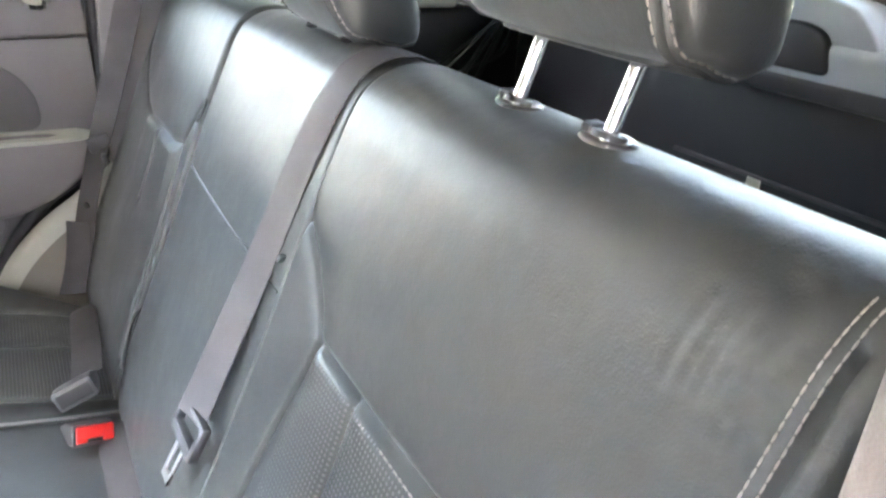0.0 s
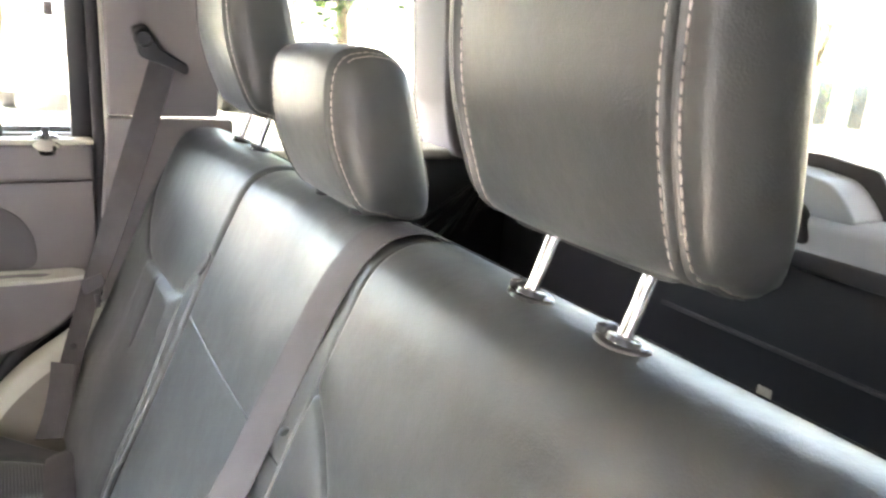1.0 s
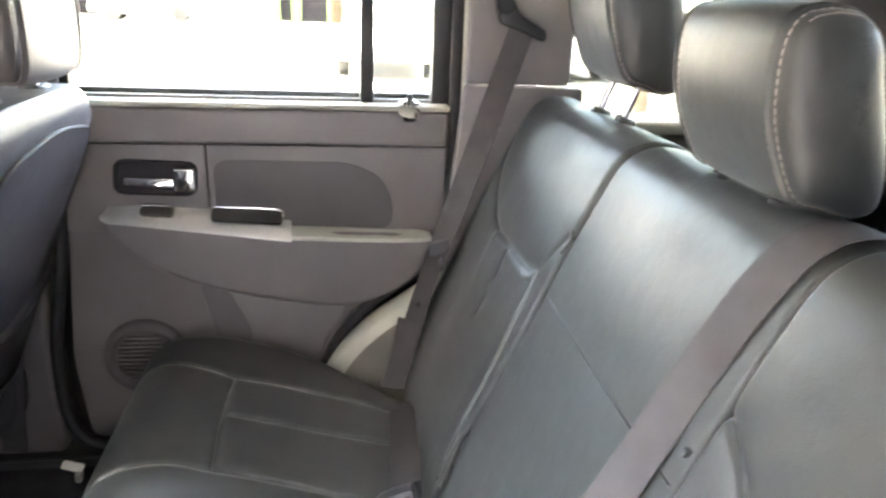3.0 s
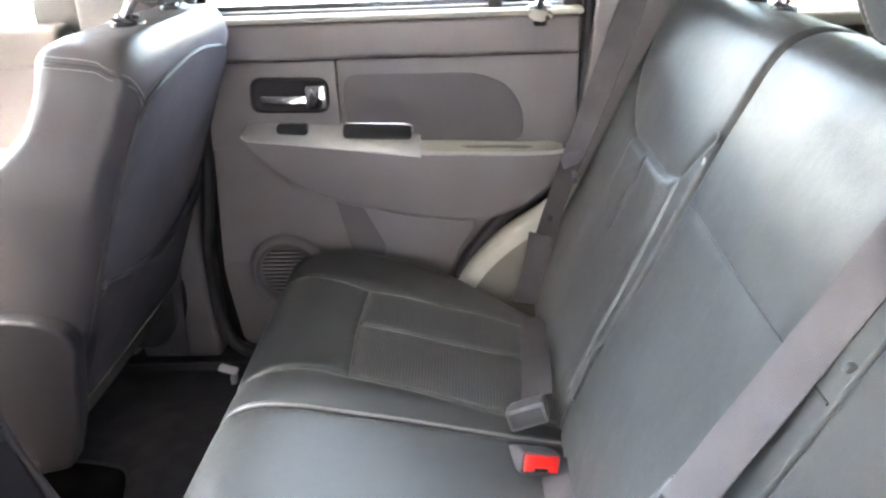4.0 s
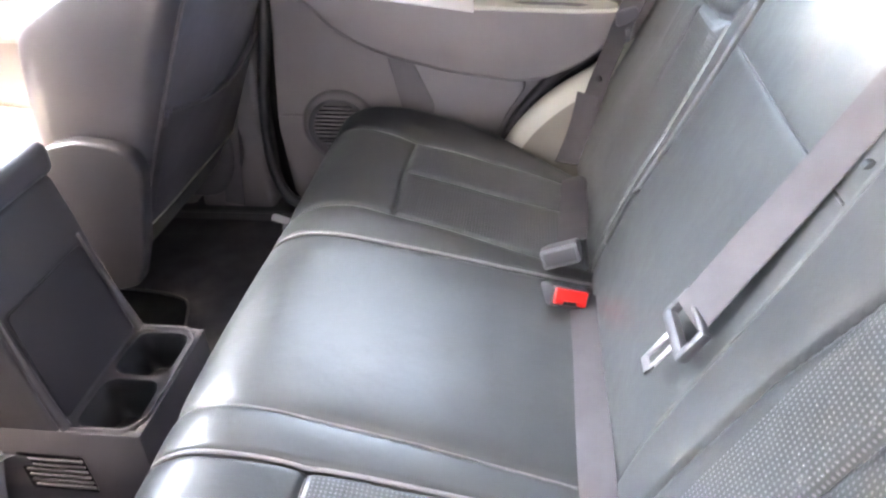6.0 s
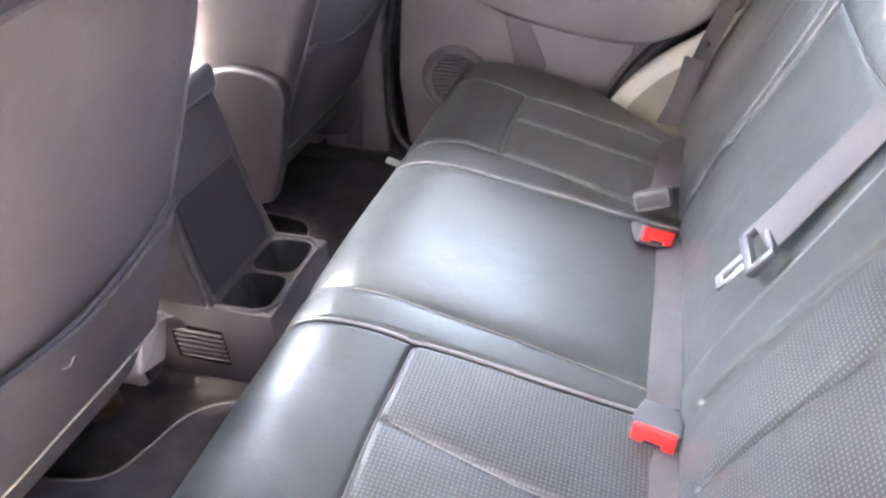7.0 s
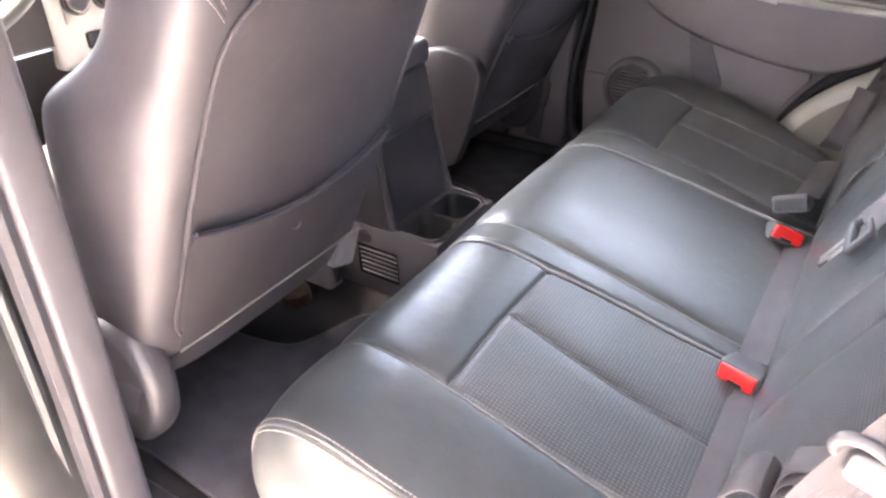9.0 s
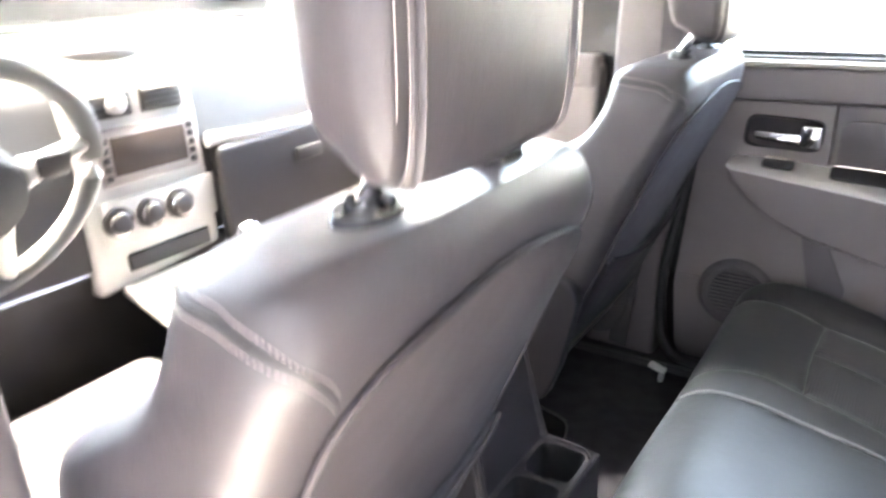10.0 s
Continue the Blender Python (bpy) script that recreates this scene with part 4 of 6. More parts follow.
# ---------------------------------------------------------------- head restraints
def head_restraint(base, w, d, h, lean, label, post_gap=0.098, stem=0.048, leather=None, group="", foot=1.0, post=0.0058, thin=False):
    """Pad with rounded sides, double-sewn side seams, two chrome posts and their guides; base: on the seat top, between the posts."""
    leather = leather or LEATHER
    t = thing("head_restraint", base, label, "headrest", group)
    m = Matrix.Translation(base) @ pose(0, 0, 0, 0, lean, 0)
    # side outline: upright front, rear sloping forward to a narrow rounded top
    sides = smooth_path([(-0.030, 0.0), (-0.055, 0.22), (-0.072, 0.48), (-0.076, 0.78), (-0.064, 0.95), (-0.035, 1.0), (-0.006, 0.985), (0.018, 0.88), (0.034, 0.62), (0.052, 0.30), (0.062, 0.04), (0.056, -0.085), (0.030, -0.10), (0.0, -0.05)], 72, True)
    ox, oz = sides[:, 0] * d / 0.132, stem + 0.012 + sides[:, 1] * (h - 0.012)
    mx, mz = ox.mean(), oz.mean()
    ox, oz, th = ox - mx, oz - mz, ox
    vs = np.concatenate([[-1, -0.985], np.linspace(-0.97, 0.97, 131), [0.985, 1]])

    def ring(v, grow=0.0):
        k = (1 - abs(v) ** 7) ** (1 / 2.6) if abs(v) < 1 else 0.0
        k = 0.84 + 0.16 * k if abs(v) < 1 else 0.05
        off = abs(v) - 0.825
        sink = -0.0060 * math.exp(-(off / 0.014) ** 2) + 0.0022 * math.exp(-((abs(off) - 0.030) / 0.016) ** 2) - 0.0014 * math.exp(-((abs(off) - 0.055) / 0.010) ** 2) + 0.004 * (1 - v * v)
        return np.stack([mx + ox * (k + (sink + grow) / (d / 2)), np.full(len(th), v * w / 2), mz + oz * (k + (sink + grow) / (h / 2))], 1)

    def end(sg, k, out):
        return np.stack([mx + ox * k, np.full(len(th), sg * (w / 2 + out)), mz + oz * k], 1)

    caps = ((0.78, 0.0035), (0.60, 0.0075), (0.35, 0.0105), (0.04, 0.0115))
    pts = np.array([end(-1, k, o) for k, o in caps[::-1]] + [ring(v) for v in vs[1:-1]] + [end(1, k, o) for k, o in caps])
    pad = mesh_ob("pad", moved(grid(pts, wrap_v=True, cap=True), m), leather, t)
    for v in (-0.880, -0.770, 0.770, 0.880):
        q = ring(v, 0.0008)
        q = np.vstack([q, q[:1]])
        mesh_ob("stitching", moved(stitches(q, 0.0052, 0.0042, 0.0006) if thin else stitches(q, 0.0078, 0.0060, 0.00085), m), THREAD, pad, "pale thread")
    for v in (-0.825, 0.825):
        q = ring(v, 0.0002)
        mesh_ob("seam", moved(tube(np.vstack([q, q[:2]]), 0.0016, 6), m), RUBBER, pad, "dark sewn seam")
    for v in (-0.968, 0.968):
        mesh_ob("stitching", moved(stitches(ring(v, 0.0010)[30:62], 0.0050, 0.0043, 0.00072), m), THREAD, pad, "pale thread")
    mesh_ob("underside", moved(plate(rounded([(-d * 0.10, -w * 0.34), (d * 0.36, -w * 0.34), (d * 0.36, w * 0.34), (-d * 0.10, w * 0.34)], 0.015), stem - 0.003, stem + 0.020, "z", 0.004), m), leather, t, "seamed underside")
    for y in (-post_gap / 2, post_gap / 2):
        mesh_ob("post", moved(tube([(-0.022, y, -0.05), (-0.006, y, 0.0), (0.010 + 0.2 * stem, y, stem + 0.02)], post, 14), m), CHROME, t, "chrome post")
        oval = [(-0.004 + 0.0155 * foot * math.cos(a), y + 0.004 + 0.0235 * foot * math.sin(a)) for a in np.linspace(0, 2 * math.pi, 28, endpoint=False)]
        # small guides get a darker plastic, colour subduing their bright reflections
        g = mesh_ob("guide", moved(join(plate(oval, -0.018, -0.0045, "z", 0.003, 3),
                    lathe([(-0.005, 0.0125), (-0.001, 0.0118), (0.0, 0.0075)], (-0.006, y, 0.0), (0.3, 0, 1), 20)), m), GUIDE if foot > 0.9 else SHIELD, t, "glossy plastic post guide")
        mesh_ob("release_button", moved(plate(rounded([(-0.010, y + 0.015), (0.004, y + 0.015), (0.004, y + 0.026), (-0.010, y + 0.026)], 0.004), -0.006, 0.001, "z", 0.002), m), GUIDE, g)
    return t


REAR = "head restraints of the rear bench"
head_restraint((0.604, 0.119, 0.878), 0.240, 0.106, 0.215, 0, "tall black leather headrest with double pale stitching on chrome posts", group=REAR)
head_restraint((0.595, 0.509, 0.872), 0.206, 0.110, 0.170, 0, "low black leather middle headrest with double pale stitching", stem=0.0, group=REAR, foot=0.7)
head_restraint((0.616, 0.945, 0.878), 0.205, 0.118, 0.225, 0, "tall black leather headrest by the far window", group=REAR)


# ---------------------------------------------------------------- rear seat belts and buckles
def belt(name, rows, across, label, parent, width=0.047, n=60):
    geo, uv = ribbon(smooth_path(rows, n), across if np.ndim(across) == 1 else smooth_path(across, n), width)
    return mesh_ob(name, geo, WEB, parent, label, uv=uv)


fb = thing("seat_belt", (0.40, 1.18, 0.40), "grey webbing shoulder belt on the far rear pillar", "seat belt", "rear seat belts")
belt("webbing", [(0.530, 1.222, 0.993), (0.500, 1.216, 0.90), (0.452, 1.203, 0.76), (0.405, 1.186, 0.63), (0.381, 1.172, 0.572), (0.362, 1.160, 0.52), (0.345, 1.150, 0.47), (0.328, 1.143, 0.41), (0.312, 1.130, 0.365)],
     [(1, -0.12, -0.45), (0.95, -0.2, -0.45), (0.9, -0.35, -0.4), (0.8, -0.5, -0.3), (0.7, -0.65, -0.2), (0.6, -0.75, -0.1), (0.55, -0.8, -0.1), (0.6, -0.7, 0), (0.7, -0.6, 0)], "", fb)
belt("webbing", [(0.322, 1.128, 0.445), (0.315, 1.118, 0.40), (0.305, 1.108, 0.362), (0.295, 1.098, 0.335), (0.288, 1.082, 0.322)], (0.75, -0.6, -0.1), "folded lower run of the belt", fb, n=30)
ring = mesh_ob("belt_ring", plate(rounded([(0.472, 1.045), (0.497, 1.052), (0.520, 1.010), (0.572, 0.982), (0.570, 0.962), (0.520, 0.982), (0.486, 0.992)], 0.010), 1.205, 1.234, "y", 0.006, 3), PLASTIC_DARK, fb, "dark plastic belt guide ring")
mesh_ob("bolt_cover", lathe([(0, 0.017), (0.010, 0.016), (0.014, 0.012)], (0.492, 1.212, 1.026), (0, -1, 0), 20), PLASTIC_DARK, ring)
mesh_ob("tongue", join(plate(rounded([(0.366, 0.560), (0.404, 0.576), (0.398, 0.600), (0.360, 0.588)], 0.006), 1.158, 1.166, "y", 0.003), plate(rounded([(0.384, 0.535), (0.392, 0.538), (0.390, 0.562), (0.382, 0.560)], 0.003), 1.150, 1.158, "y", 0.001)), BUCKLE, fb, "grey plastic belt tongue")
mesh_ob("stop_button", lathe([(0, 0.0065), (0.003, 0.006), (0.004, 0.003)], (0.342, 1.147, 0.468), (-0.6, -0.75, 0), 12), PLASTIC_DARK, fb, "dark stop button on the webbing")

cb = thing("seat_belt", (0.42, 0.40, 0.46), "grey webbing middle shoulder belt hanging down the backrest", "seat belt", "rear seat belts")
rows = [(0.655, 0.366, 0.846), (0.625, 0.368, 0.868), (0.590, 0.370, 0.875), (0.557, 0.374, 0.862)]
rows += [tuple(np.array(mid_b.at(z, 0.415, over)) * (1, 0, 1) + (0, y, 0)) for z, y, over in ((0.82, 0.377, 0.003), (0.77, 0.382, 0.003), (0.70, 0.386, 0.004), (0.63, 0.386, 0.009), (0.575, 0.385, 0.014), (0.535, 0.383, 0.017), (0.500, 0.381, 0.020))]
belt("webbing", rows, [(0, 1, 0), (-0.06, 1, 0), (-0.22, 1, 0), (-0.40, 1, 0)], "", cb)
tm = Matrix.Translation((0.362, 0.381, 0.490)) @ pose(0, 0, 0, 4, 28, 4)
tg = mesh_ob("tongue", moved(join(box(-0.006, 0.006, -0.034, 0.034, -0.010, 0.004, 0.004), box(-0.006, 0.006, -0.036, -0.026, -0.008, 0.034, 0.004), box(-0.006, 0.006, 0.026, 0.036, -0.008, 0.034, 0.004), box(-0.005, 0.005, -0.034, 0.034, 0.026, 0.034, 0.003)), tm), BUCKLE, cb, "grey plastic belt tongue holder")
mesh_ob("tongue_blade", moved(join(box(-0.0016, 0.0016, -0.012, -0.006, -0.052, -0.008, 0.001), box(-0.0016, 0.0016, 0.006, 0.012, -0.052, -0.008, 0.001), box(-0.0016, 0.0016, -0.012, 0.012, -0.056, -0.046, 0.001)), tm), STEEL, tg, "bare steel tongue blade")

# strap lying along the bight of the seat, with the buckles on it
strap = thing("buckle_strap", (0.31, 0.35, 0.29), "grey webbing strap lying along the rear of the cushion", "seat belt", "rear seat belts")
belt("webbing", [(0.299, 0.665, 0.316), (0.300, 0.55, 0.320), (0.298, 0.42, 0.320), (0.297, 0.34, 0.320), (0.298, 0.296, 0.317)], (1, 0.06, 0.12), "", strap, n=30, width=0.041)
belt("webbing", [(0.302, 0.285, 0.306), (0.301, 0.18, 0.314), (0.300, 0.08, 0.315), (0.300, -0.03, 0.320), (0.300, -0.10, 0.328)], (1, 0.06, 0.10), "", strap, n=30, width=0.033)
belt("webbing", [(0.304, 1.045, 0.312), (0.300, 1.00, 0.326), (0.295, 0.93, 0.334), (0.292, 0.86, 0.340), (0.288, 0.80, 0.348), (0.284, 0.76, 0.350)], (1, -0.1, 0.30), "", strap, n=30)


def buckle(at, yaw, pitch, roll, label, button=True):
    """Grey wedge-shaped buckle, thick and square at the end with the red press button; it points along its own -x."""
    t = thing("belt_buckle", at, label, "belt buckle", "belt buckles")
    m = Matrix.Translation(at) @ pose(0, 0, 0, roll, pitch, yaw)
    # (along, half width, underside, top)
    sec = [(-0.035, 0.0265, -0.0135, 0.0125), (-0.0335, 0.0280, -0.0150, 0.0150), (-0.012, 0.0280, -0.0150, 0.0165), (0.012, 0.0262, -0.0120, 0.0135), (0.030, 0.0245, -0.0085, 0.0075), (0.036, 0.0240, -0.0065, 0.0050)]
    th = np.linspace(0, 2 * np.pi, 40, endpoint=False)
    c, s = np.cos(th), np.sin(th)
    rr = np.array([np.stack([np.full(40, x), np.sign(c) * np.abs(c) ** 0.20 * w, (lo + hi) / 2 + np.sign(s) * np.abs(s) ** 0.20 * (hi - lo) / 2], 1) for x, w, lo, hi in sec])
    body = mesh_ob("body", moved(grid(rr, wrap_v=True, cap=True), m), BUCKLE, t)
    mesh_ob("parting_line", moved(tube([(-0.034, -0.0278, 0.009), (0.0, -0.0284, 0.010), (0.03, -0.0246, 0.004)], 0.0007, 5), m), PLASTIC_DARK, body)
    if button:
        mesh_ob("button", moved(join(box(-0.0395, -0.030, -0.0245, 0.0245, -0.0050, 0.0125, 0.0025, 3), box(-0.0395, -0.030, -0.0245, -0.0100, -0.0100, -0.0020, 0.0022, 3), box(-0.0395, -0.030, 0.0100, 0.0245, -0.0100, -0.0020, 0.0022, 3)), m), RED, t, "red press button")
        mesh_ob("slot", moved(box(-0.0362, -0.030, -0.0115, 0.0115, -0.0105, -0.0040, 0.001), m), PLASTIC_DARK, t, "dark tongue slot")
        mesh_ob("slot_lip", moved(box(-0.0375, -0.033, -0.0230, 0.0230, -0.0122, -0.0106, 0.0006), m), BUCKLE, t, "edge of the tongue slot")
    else:
        mesh_ob("end_cap", moved(box(-0.0365, -0.034, -0.0240, 0.0240, -0.0110, 0.0095, 0.002), m), PLASTIC_DARK, t, "dark end face")
    return t


buckle((0.268, 0.668, 0.317), 110, 24, 18, "grey belt buckle with a red button lying on the middle cushion")
buckle((0.270, 0.732, 0.348), 80, 20, -22, "grey belt buckle lying face down on the far cushion", button=False)
buckle((0.294, 0.280, 0.311), 77, 15, 2, "grey belt buckle with a red button on the near cushion")
# near shoulder belt, sunlit, at the doorway end of the seat
nb = thing("seat_belt", (0.40, -0.14, 0.42), "sunlit grey webbing shoulder belt at the doorway", "seat belt", "rear seat belts")
belt("webbing", [(0.452, -0.210, 1.10), (0.446, -0.210, 0.96), (0.436, -0.211, 0.85), (0.420, -0.212, 0.75), (0.398, -0.206, 0.68), (0.380, -0.203, 0.625), (0.363, -0.206, 0.56), (0.347, -0.205, 0.47), (0.335, -0.200, 0.36)], (0.95, 0.05, -0.28), "", nb)
belt("webbing", [(0.326, -0.162, 0.44), (0.318, -0.166, 0.52), (0.320, -0.168, 0.560), (0.328, -0.170, 0.585), (0.338, -0.171, 0.593), (0.346, -0.171, 0.586), (0.350, -0.171, 0.560), (0.352, -0.170, 0.50)], (0.15, 1, 0.1), "slack fold of the belt", nb, n=50, width=0.036)
for k, (lift, wide) in enumerate(((0.0, 0.030), (0.009, 0.026), (0.017, 0.021))):
    belt("webbing", [(0.352 - 0.001 * k, -0.172, 0.545), (0.349, -0.173, 0.578 + lift * 0.5), (0.351, -0.174, 0.595 + lift), (0.360, -0.175, 0.605 + lift), (0.374, -0.177, 0.613 + lift), (0.392, -0.180, 0.617 + lift)], (0.1, 1, 0.15), "slack fold of the belt", nb, n=40, width=wide)
# tongue: a thick rounded bar with a hooked end, the belt passing through it
bar = smooth_path([(0.372, -0.200, 0.652), (0.366, -0.204, 0.664), (0.368, -0.207, 0.674), (0.378, -0.208, 0.677), (0.392, -0.208, 0.671), (0.404, -0.208, 0.662), (0.416, -0.207, 0.652)], 40)
tg = mesh_ob("tongue", tube(bar, np.interp(np.linspace(0, 1, 40), [0, 0.1, 0.3, 0.5, 1], [0.002, 0.0032, 0.0038, 0.0040, 0.0042]), 14), TONGUE, nb, "pale grey plastic belt tongue")
mesh_ob("tongue_web", plate(rounded([(0.372, 0.652), (0.412, 0.640), (0.416, 0.652), (0.392, 0.670), (0.374, 0.672)], 0.006), -0.212, -0.204, "y", 0.002), TONGUE, tg)


# ---------------------------------------------------------------- front seats
def back_x(z):
    return -0.275 + 0.42 * (z - 0.549)


def front_seat(cy, dx, inner, label, group, square=0.50, pw=0.190):
    """inner: +1 when the car's middle lies to larger y."""
    t = thing("front_seat", (-0.55 + dx, cy, 0.08), label, "car seat", group)
    levels = [(0.262, 0.200, 0.125), (0.315, 0.224, 0.150), (0.40, 0.232, 0.175), (0.50, 0.236, 0.218), (0.57, 0.238, 0.238), (0.63, 0.239, 0.254), (0.668, 0.239, 0.256), (0.69, 0.237, 0.238), (0.716, 0.233, 0.202), (0.745, 0.229, 0.168), (0.774, 0.227, 0.152), (0.815, 0.223, 0.147), (0.845, 0.214, 0.142), (0.862, 0.200, 0.128), (0.872, 0.175, 0.10), (0.876, 0.14, 0.06)]
    dense = smooth_path(levels, 70)
    th = np.linspace(0, 2 * np.pi, 96, endpoint=False)
    c, s = np.cos(th), np.sin(th)
    rings = []
    for z, w, d in dense:
        roof = max(0.0, (z - 0.80) / 0.076)
        x = back_x(z) - d / 2 + np.sign(c) * np.abs(c) ** square * d / 2 - 0.040 * roof**2
        y = cy + np.sign(s) * np.abs(s) ** (0.84 * square) * w
        rings.append(np.stack([x + dx, y, np.full(len(th), z)], 1))
    body = mesh_ob("backrest", grid(np.array(rings), wrap_v=True, cap=True), LEATHER_FRONT, t, "leather backrest")
    # rear panel with piping and a map pocket
    out = rounded([(-pw, 0.322), (pw, 0.322), (pw, 0.62), (pw * 0.93, 0.80), (0.0, 0.828), (-pw * 0.93, 0.80), (-pw, 0.62)], 0.07, 8)
    bm = bmesh.new()
    f = bm.faces.new([bm.verts.new((0, y, z)) for y, z in out])
    bmesh.ops.inset_region(bm, faces=[f], thickness=0.012, depth=0)
    bmesh.ops.inset_region(bm, faces=[q for q in bm.faces if q.calc_area() > 0.1], thickness=0.05, depth=0)
    cuts = bmesh.ops.triangulate(bm, faces=bm.faces)
    bmesh.ops.subdivide_edges(bm, edges=[e for e in bm.edges if e.calc_length() > 0.06], cuts=2, use_grid_fill=True)
    for v in bm.verts:
        e = min(pw - abs(v.co.y), v.co.z - 0.322, 0.83 - v.co.z)
        roof = max(0.0, (v.co.z - 0.80) / 0.076)
        v.co.x = back_x(v.co.z) + dx + 0.0045 + 0.004 * min(max(e, 0) / 0.012, 1) - 0.04 * roof**2 - 0.010 * (abs(v.co.y) / pw) ** 6
        v.co.y += cy
    panel = mesh_ob("rear_panel", from_bm(bm), VINYL, t, "smooth vinyl rear panel")
    rim = [(back_x(z) + dx + 0.004 - 0.04 * max(0.0, (z - 0.80) / 0.076) ** 2 - 0.010 * (abs(y) / pw) ** 6, cy + y, z) for y, z in out]
    mesh_ob("piping", tube(np.array(rim), 0.0036, 8, closed=True), VINYL, panel)
    # pocket: curved top lip standing off the panel
    yy = np.linspace(-pw * 0.985, pw * 0.985, 41)
    kk = np.linspace(0, 1, 16)
    lip = 0.500 + 0.036 * (np.abs(yy) / pw) ** 1.6
    p = np.zeros((16, 41, 3))
    for i, k in enumerate(kk):
        z = 0.326 + (lip - 0.326) * k
        bulge = 0.008 + 0.016 * k**1.3 * np.cos(np.pi / 2 * yy / pw) ** 0.6 - 0.004 * (np.abs(yy) / pw) ** 6
        p[i] = np.stack([back_x(z) + dx + bulge, cy + yy, z], 1)
    inside = p[-1:] - (0.003, 0, 0.001)
    drop = inside - (0.034, 0, 0.05)
    pocket = mesh_ob("map_pocket", grid(np.concatenate([p, inside, drop])), VINYL, t, "vinyl map pocket")
    mesh_ob("pocket_lip", tube(p[-1], 0.0034, 8), VINYL, pocket)
    mesh_ob("pocket_lining", tube(p[-1] - (0.010, 0, 0.006), 0.006, 8), CARBON, pocket, "dark lining in the pocket opening")
    mesh_ob("hem", tube(p[0] - (0.0, 0, 0.002), 0.0018, 8), TAN, pocket, "tan hem")
    if inner > 0:
        brk = [(cy + 0.16, 0.250), (cy + 0.215, 0.232), (cy + 0.245, 0.300), (cy + 0.20, 0.325)]
        mesh_ob("bracket", plate(rounded(brk, 0.006), -0.408, -0.392, "x", 0.004, 2), PLASTIC, t, "grey plastic bracket under the seat")
        w = p[11, 18:21] + (0.0012, 0, 0)
        mesh_ob("scuff", tube(smooth_path([w[0], w[1] + (0, 0, -0.004), w[2] + (0, 0, 0.002)], 8), 0.0009, 5, squash=0.5), THREAD, pocket, "pale scuff mark")
    # double-sewn shoulder seams
    for sg in (-1, 1):
        for off, kind in ((-0.001, "stitching"), (0.005, "seam"), (0.011, "stitching")):
            line = smooth_path([(back_x(0.80) - 0.002, 0.178, 0.795 - off), (back_x(0.82) - 0.018, 0.198, 0.822 - off), (back_x(0.84) - 0.050, 0.211, 0.843 - off), (back_x(0.85) - 0.090, 0.213, 0.853 - off), (back_x(0.85) - 0.135, 0.204, 0.857 - off)], 30)
            q = []
            for x, y, z in line:
                # lay the thread on the body at that height
                k = float(np.clip(np.interp(z, dense[:, 0], np.arange(len(dense))), 0, len(dense) - 1.001))
                j = int(k)
                ring = np.array(rings[j]) * (1 - k + j) + np.array(rings[j + 1]) * (k - j)
                r = ring[np.argmin((ring[:, 0] - x - dx) ** 2 + (ring[:, 1] - cy - sg * y) ** 2)]
                q.append((r[0] + 0.0006, r[1] + sg * 0.0008, z))
            q = smooth_path(q[::4] + q[-1:], 60)
            if kind == "stitching":
                mesh_ob("stitching", stitches(q, 0.0046, 0.0036, 0.0006), THREAD, body, "pale thread")
            else:
                mesh_ob("seam", tube(q, 0.0013, 6), RUBBER, body, "dark sewn seam")
    # seat cushion
    prof = [(-1.09, 0.16), (-1.11, 0.24), (-1.095, 0.325), (-1.045, 0.358), (-0.85, 0.350), (-0.65, 0.325), (-0.50, 0.30), (-0.38, 0.30)]
    prof = [(x + dx, z) for x, z in prof]
    pad = Pad(prof, cy - 0.26, cy + 0.26, "x", [[(-0.90 + dx, cy - 0.15), (-0.42 + dx, cy - 0.15)], [(-0.90 + dx, cy + 0.15), (-0.42 + dx, cy + 0.15)]], roll=(0.05, 0.05), core=(-0.7 + dx, 0.18), tuck=(0.7, 0.7), res=0.012)
    pad.build("cushion", LEATHER_FRONT, t, "leather seat cushion")
    # unseen block widened to the floor to stop light under the seat
    mesh_ob("seat_base", box(-0.95 + dx, -0.64 + dx, cy - 0.21, cy + 0.21, 0.085, 0.27, 0.02, 3), PLASTIC_DARK, t)
    # side shield towards the middle and recliner cover on the other side
    yi = cy + inner * 0.262
    low = 0.0 if inner < 0 else 0.10
    sh = rounded([(-0.60, 0.20), (-0.435, 0.24), (-0.405, 0.32), (-0.374, 0.458), (-0.384, 0.484), (-0.415, 0.501), (-0.47, 0.508), (-0.525, 0.494), (-0.575, 0.452), (-0.62, 0.36)], 0.016)
    mesh_ob("side_shield", plate([(x + 0.06 + dx - low, z - 1.5 * low * (z > 0.3)) for x, z in sh], min(yi, yi - inner * 0.035), max(yi, yi - inner * 0.035), "y", 0.006, 3), SHIELD, t, "dark moulded plastic side shield")
    yo = cy - inner * 0.245
    cov = rounded([(-0.50, 0.15), (-0.40, 0.155), (-0.350, 0.22), (-0.340, 0.30), (-0.372, 0.362), (-0.43, 0.375), (-0.50, 0.35)], 0.045, 7)
    # dimmed plastic here stands in for shade by the doorway
    mesh_ob("recliner_cover", plate([(x + dx - 0.02, z) for x, z in cov], min(yo, yo + inner * 0.05), max(yo, yo + inner * 0.05), "y", 0.018, 4), PLASTIC_DIM, t, "rounded plastic recliner cover")
    return t


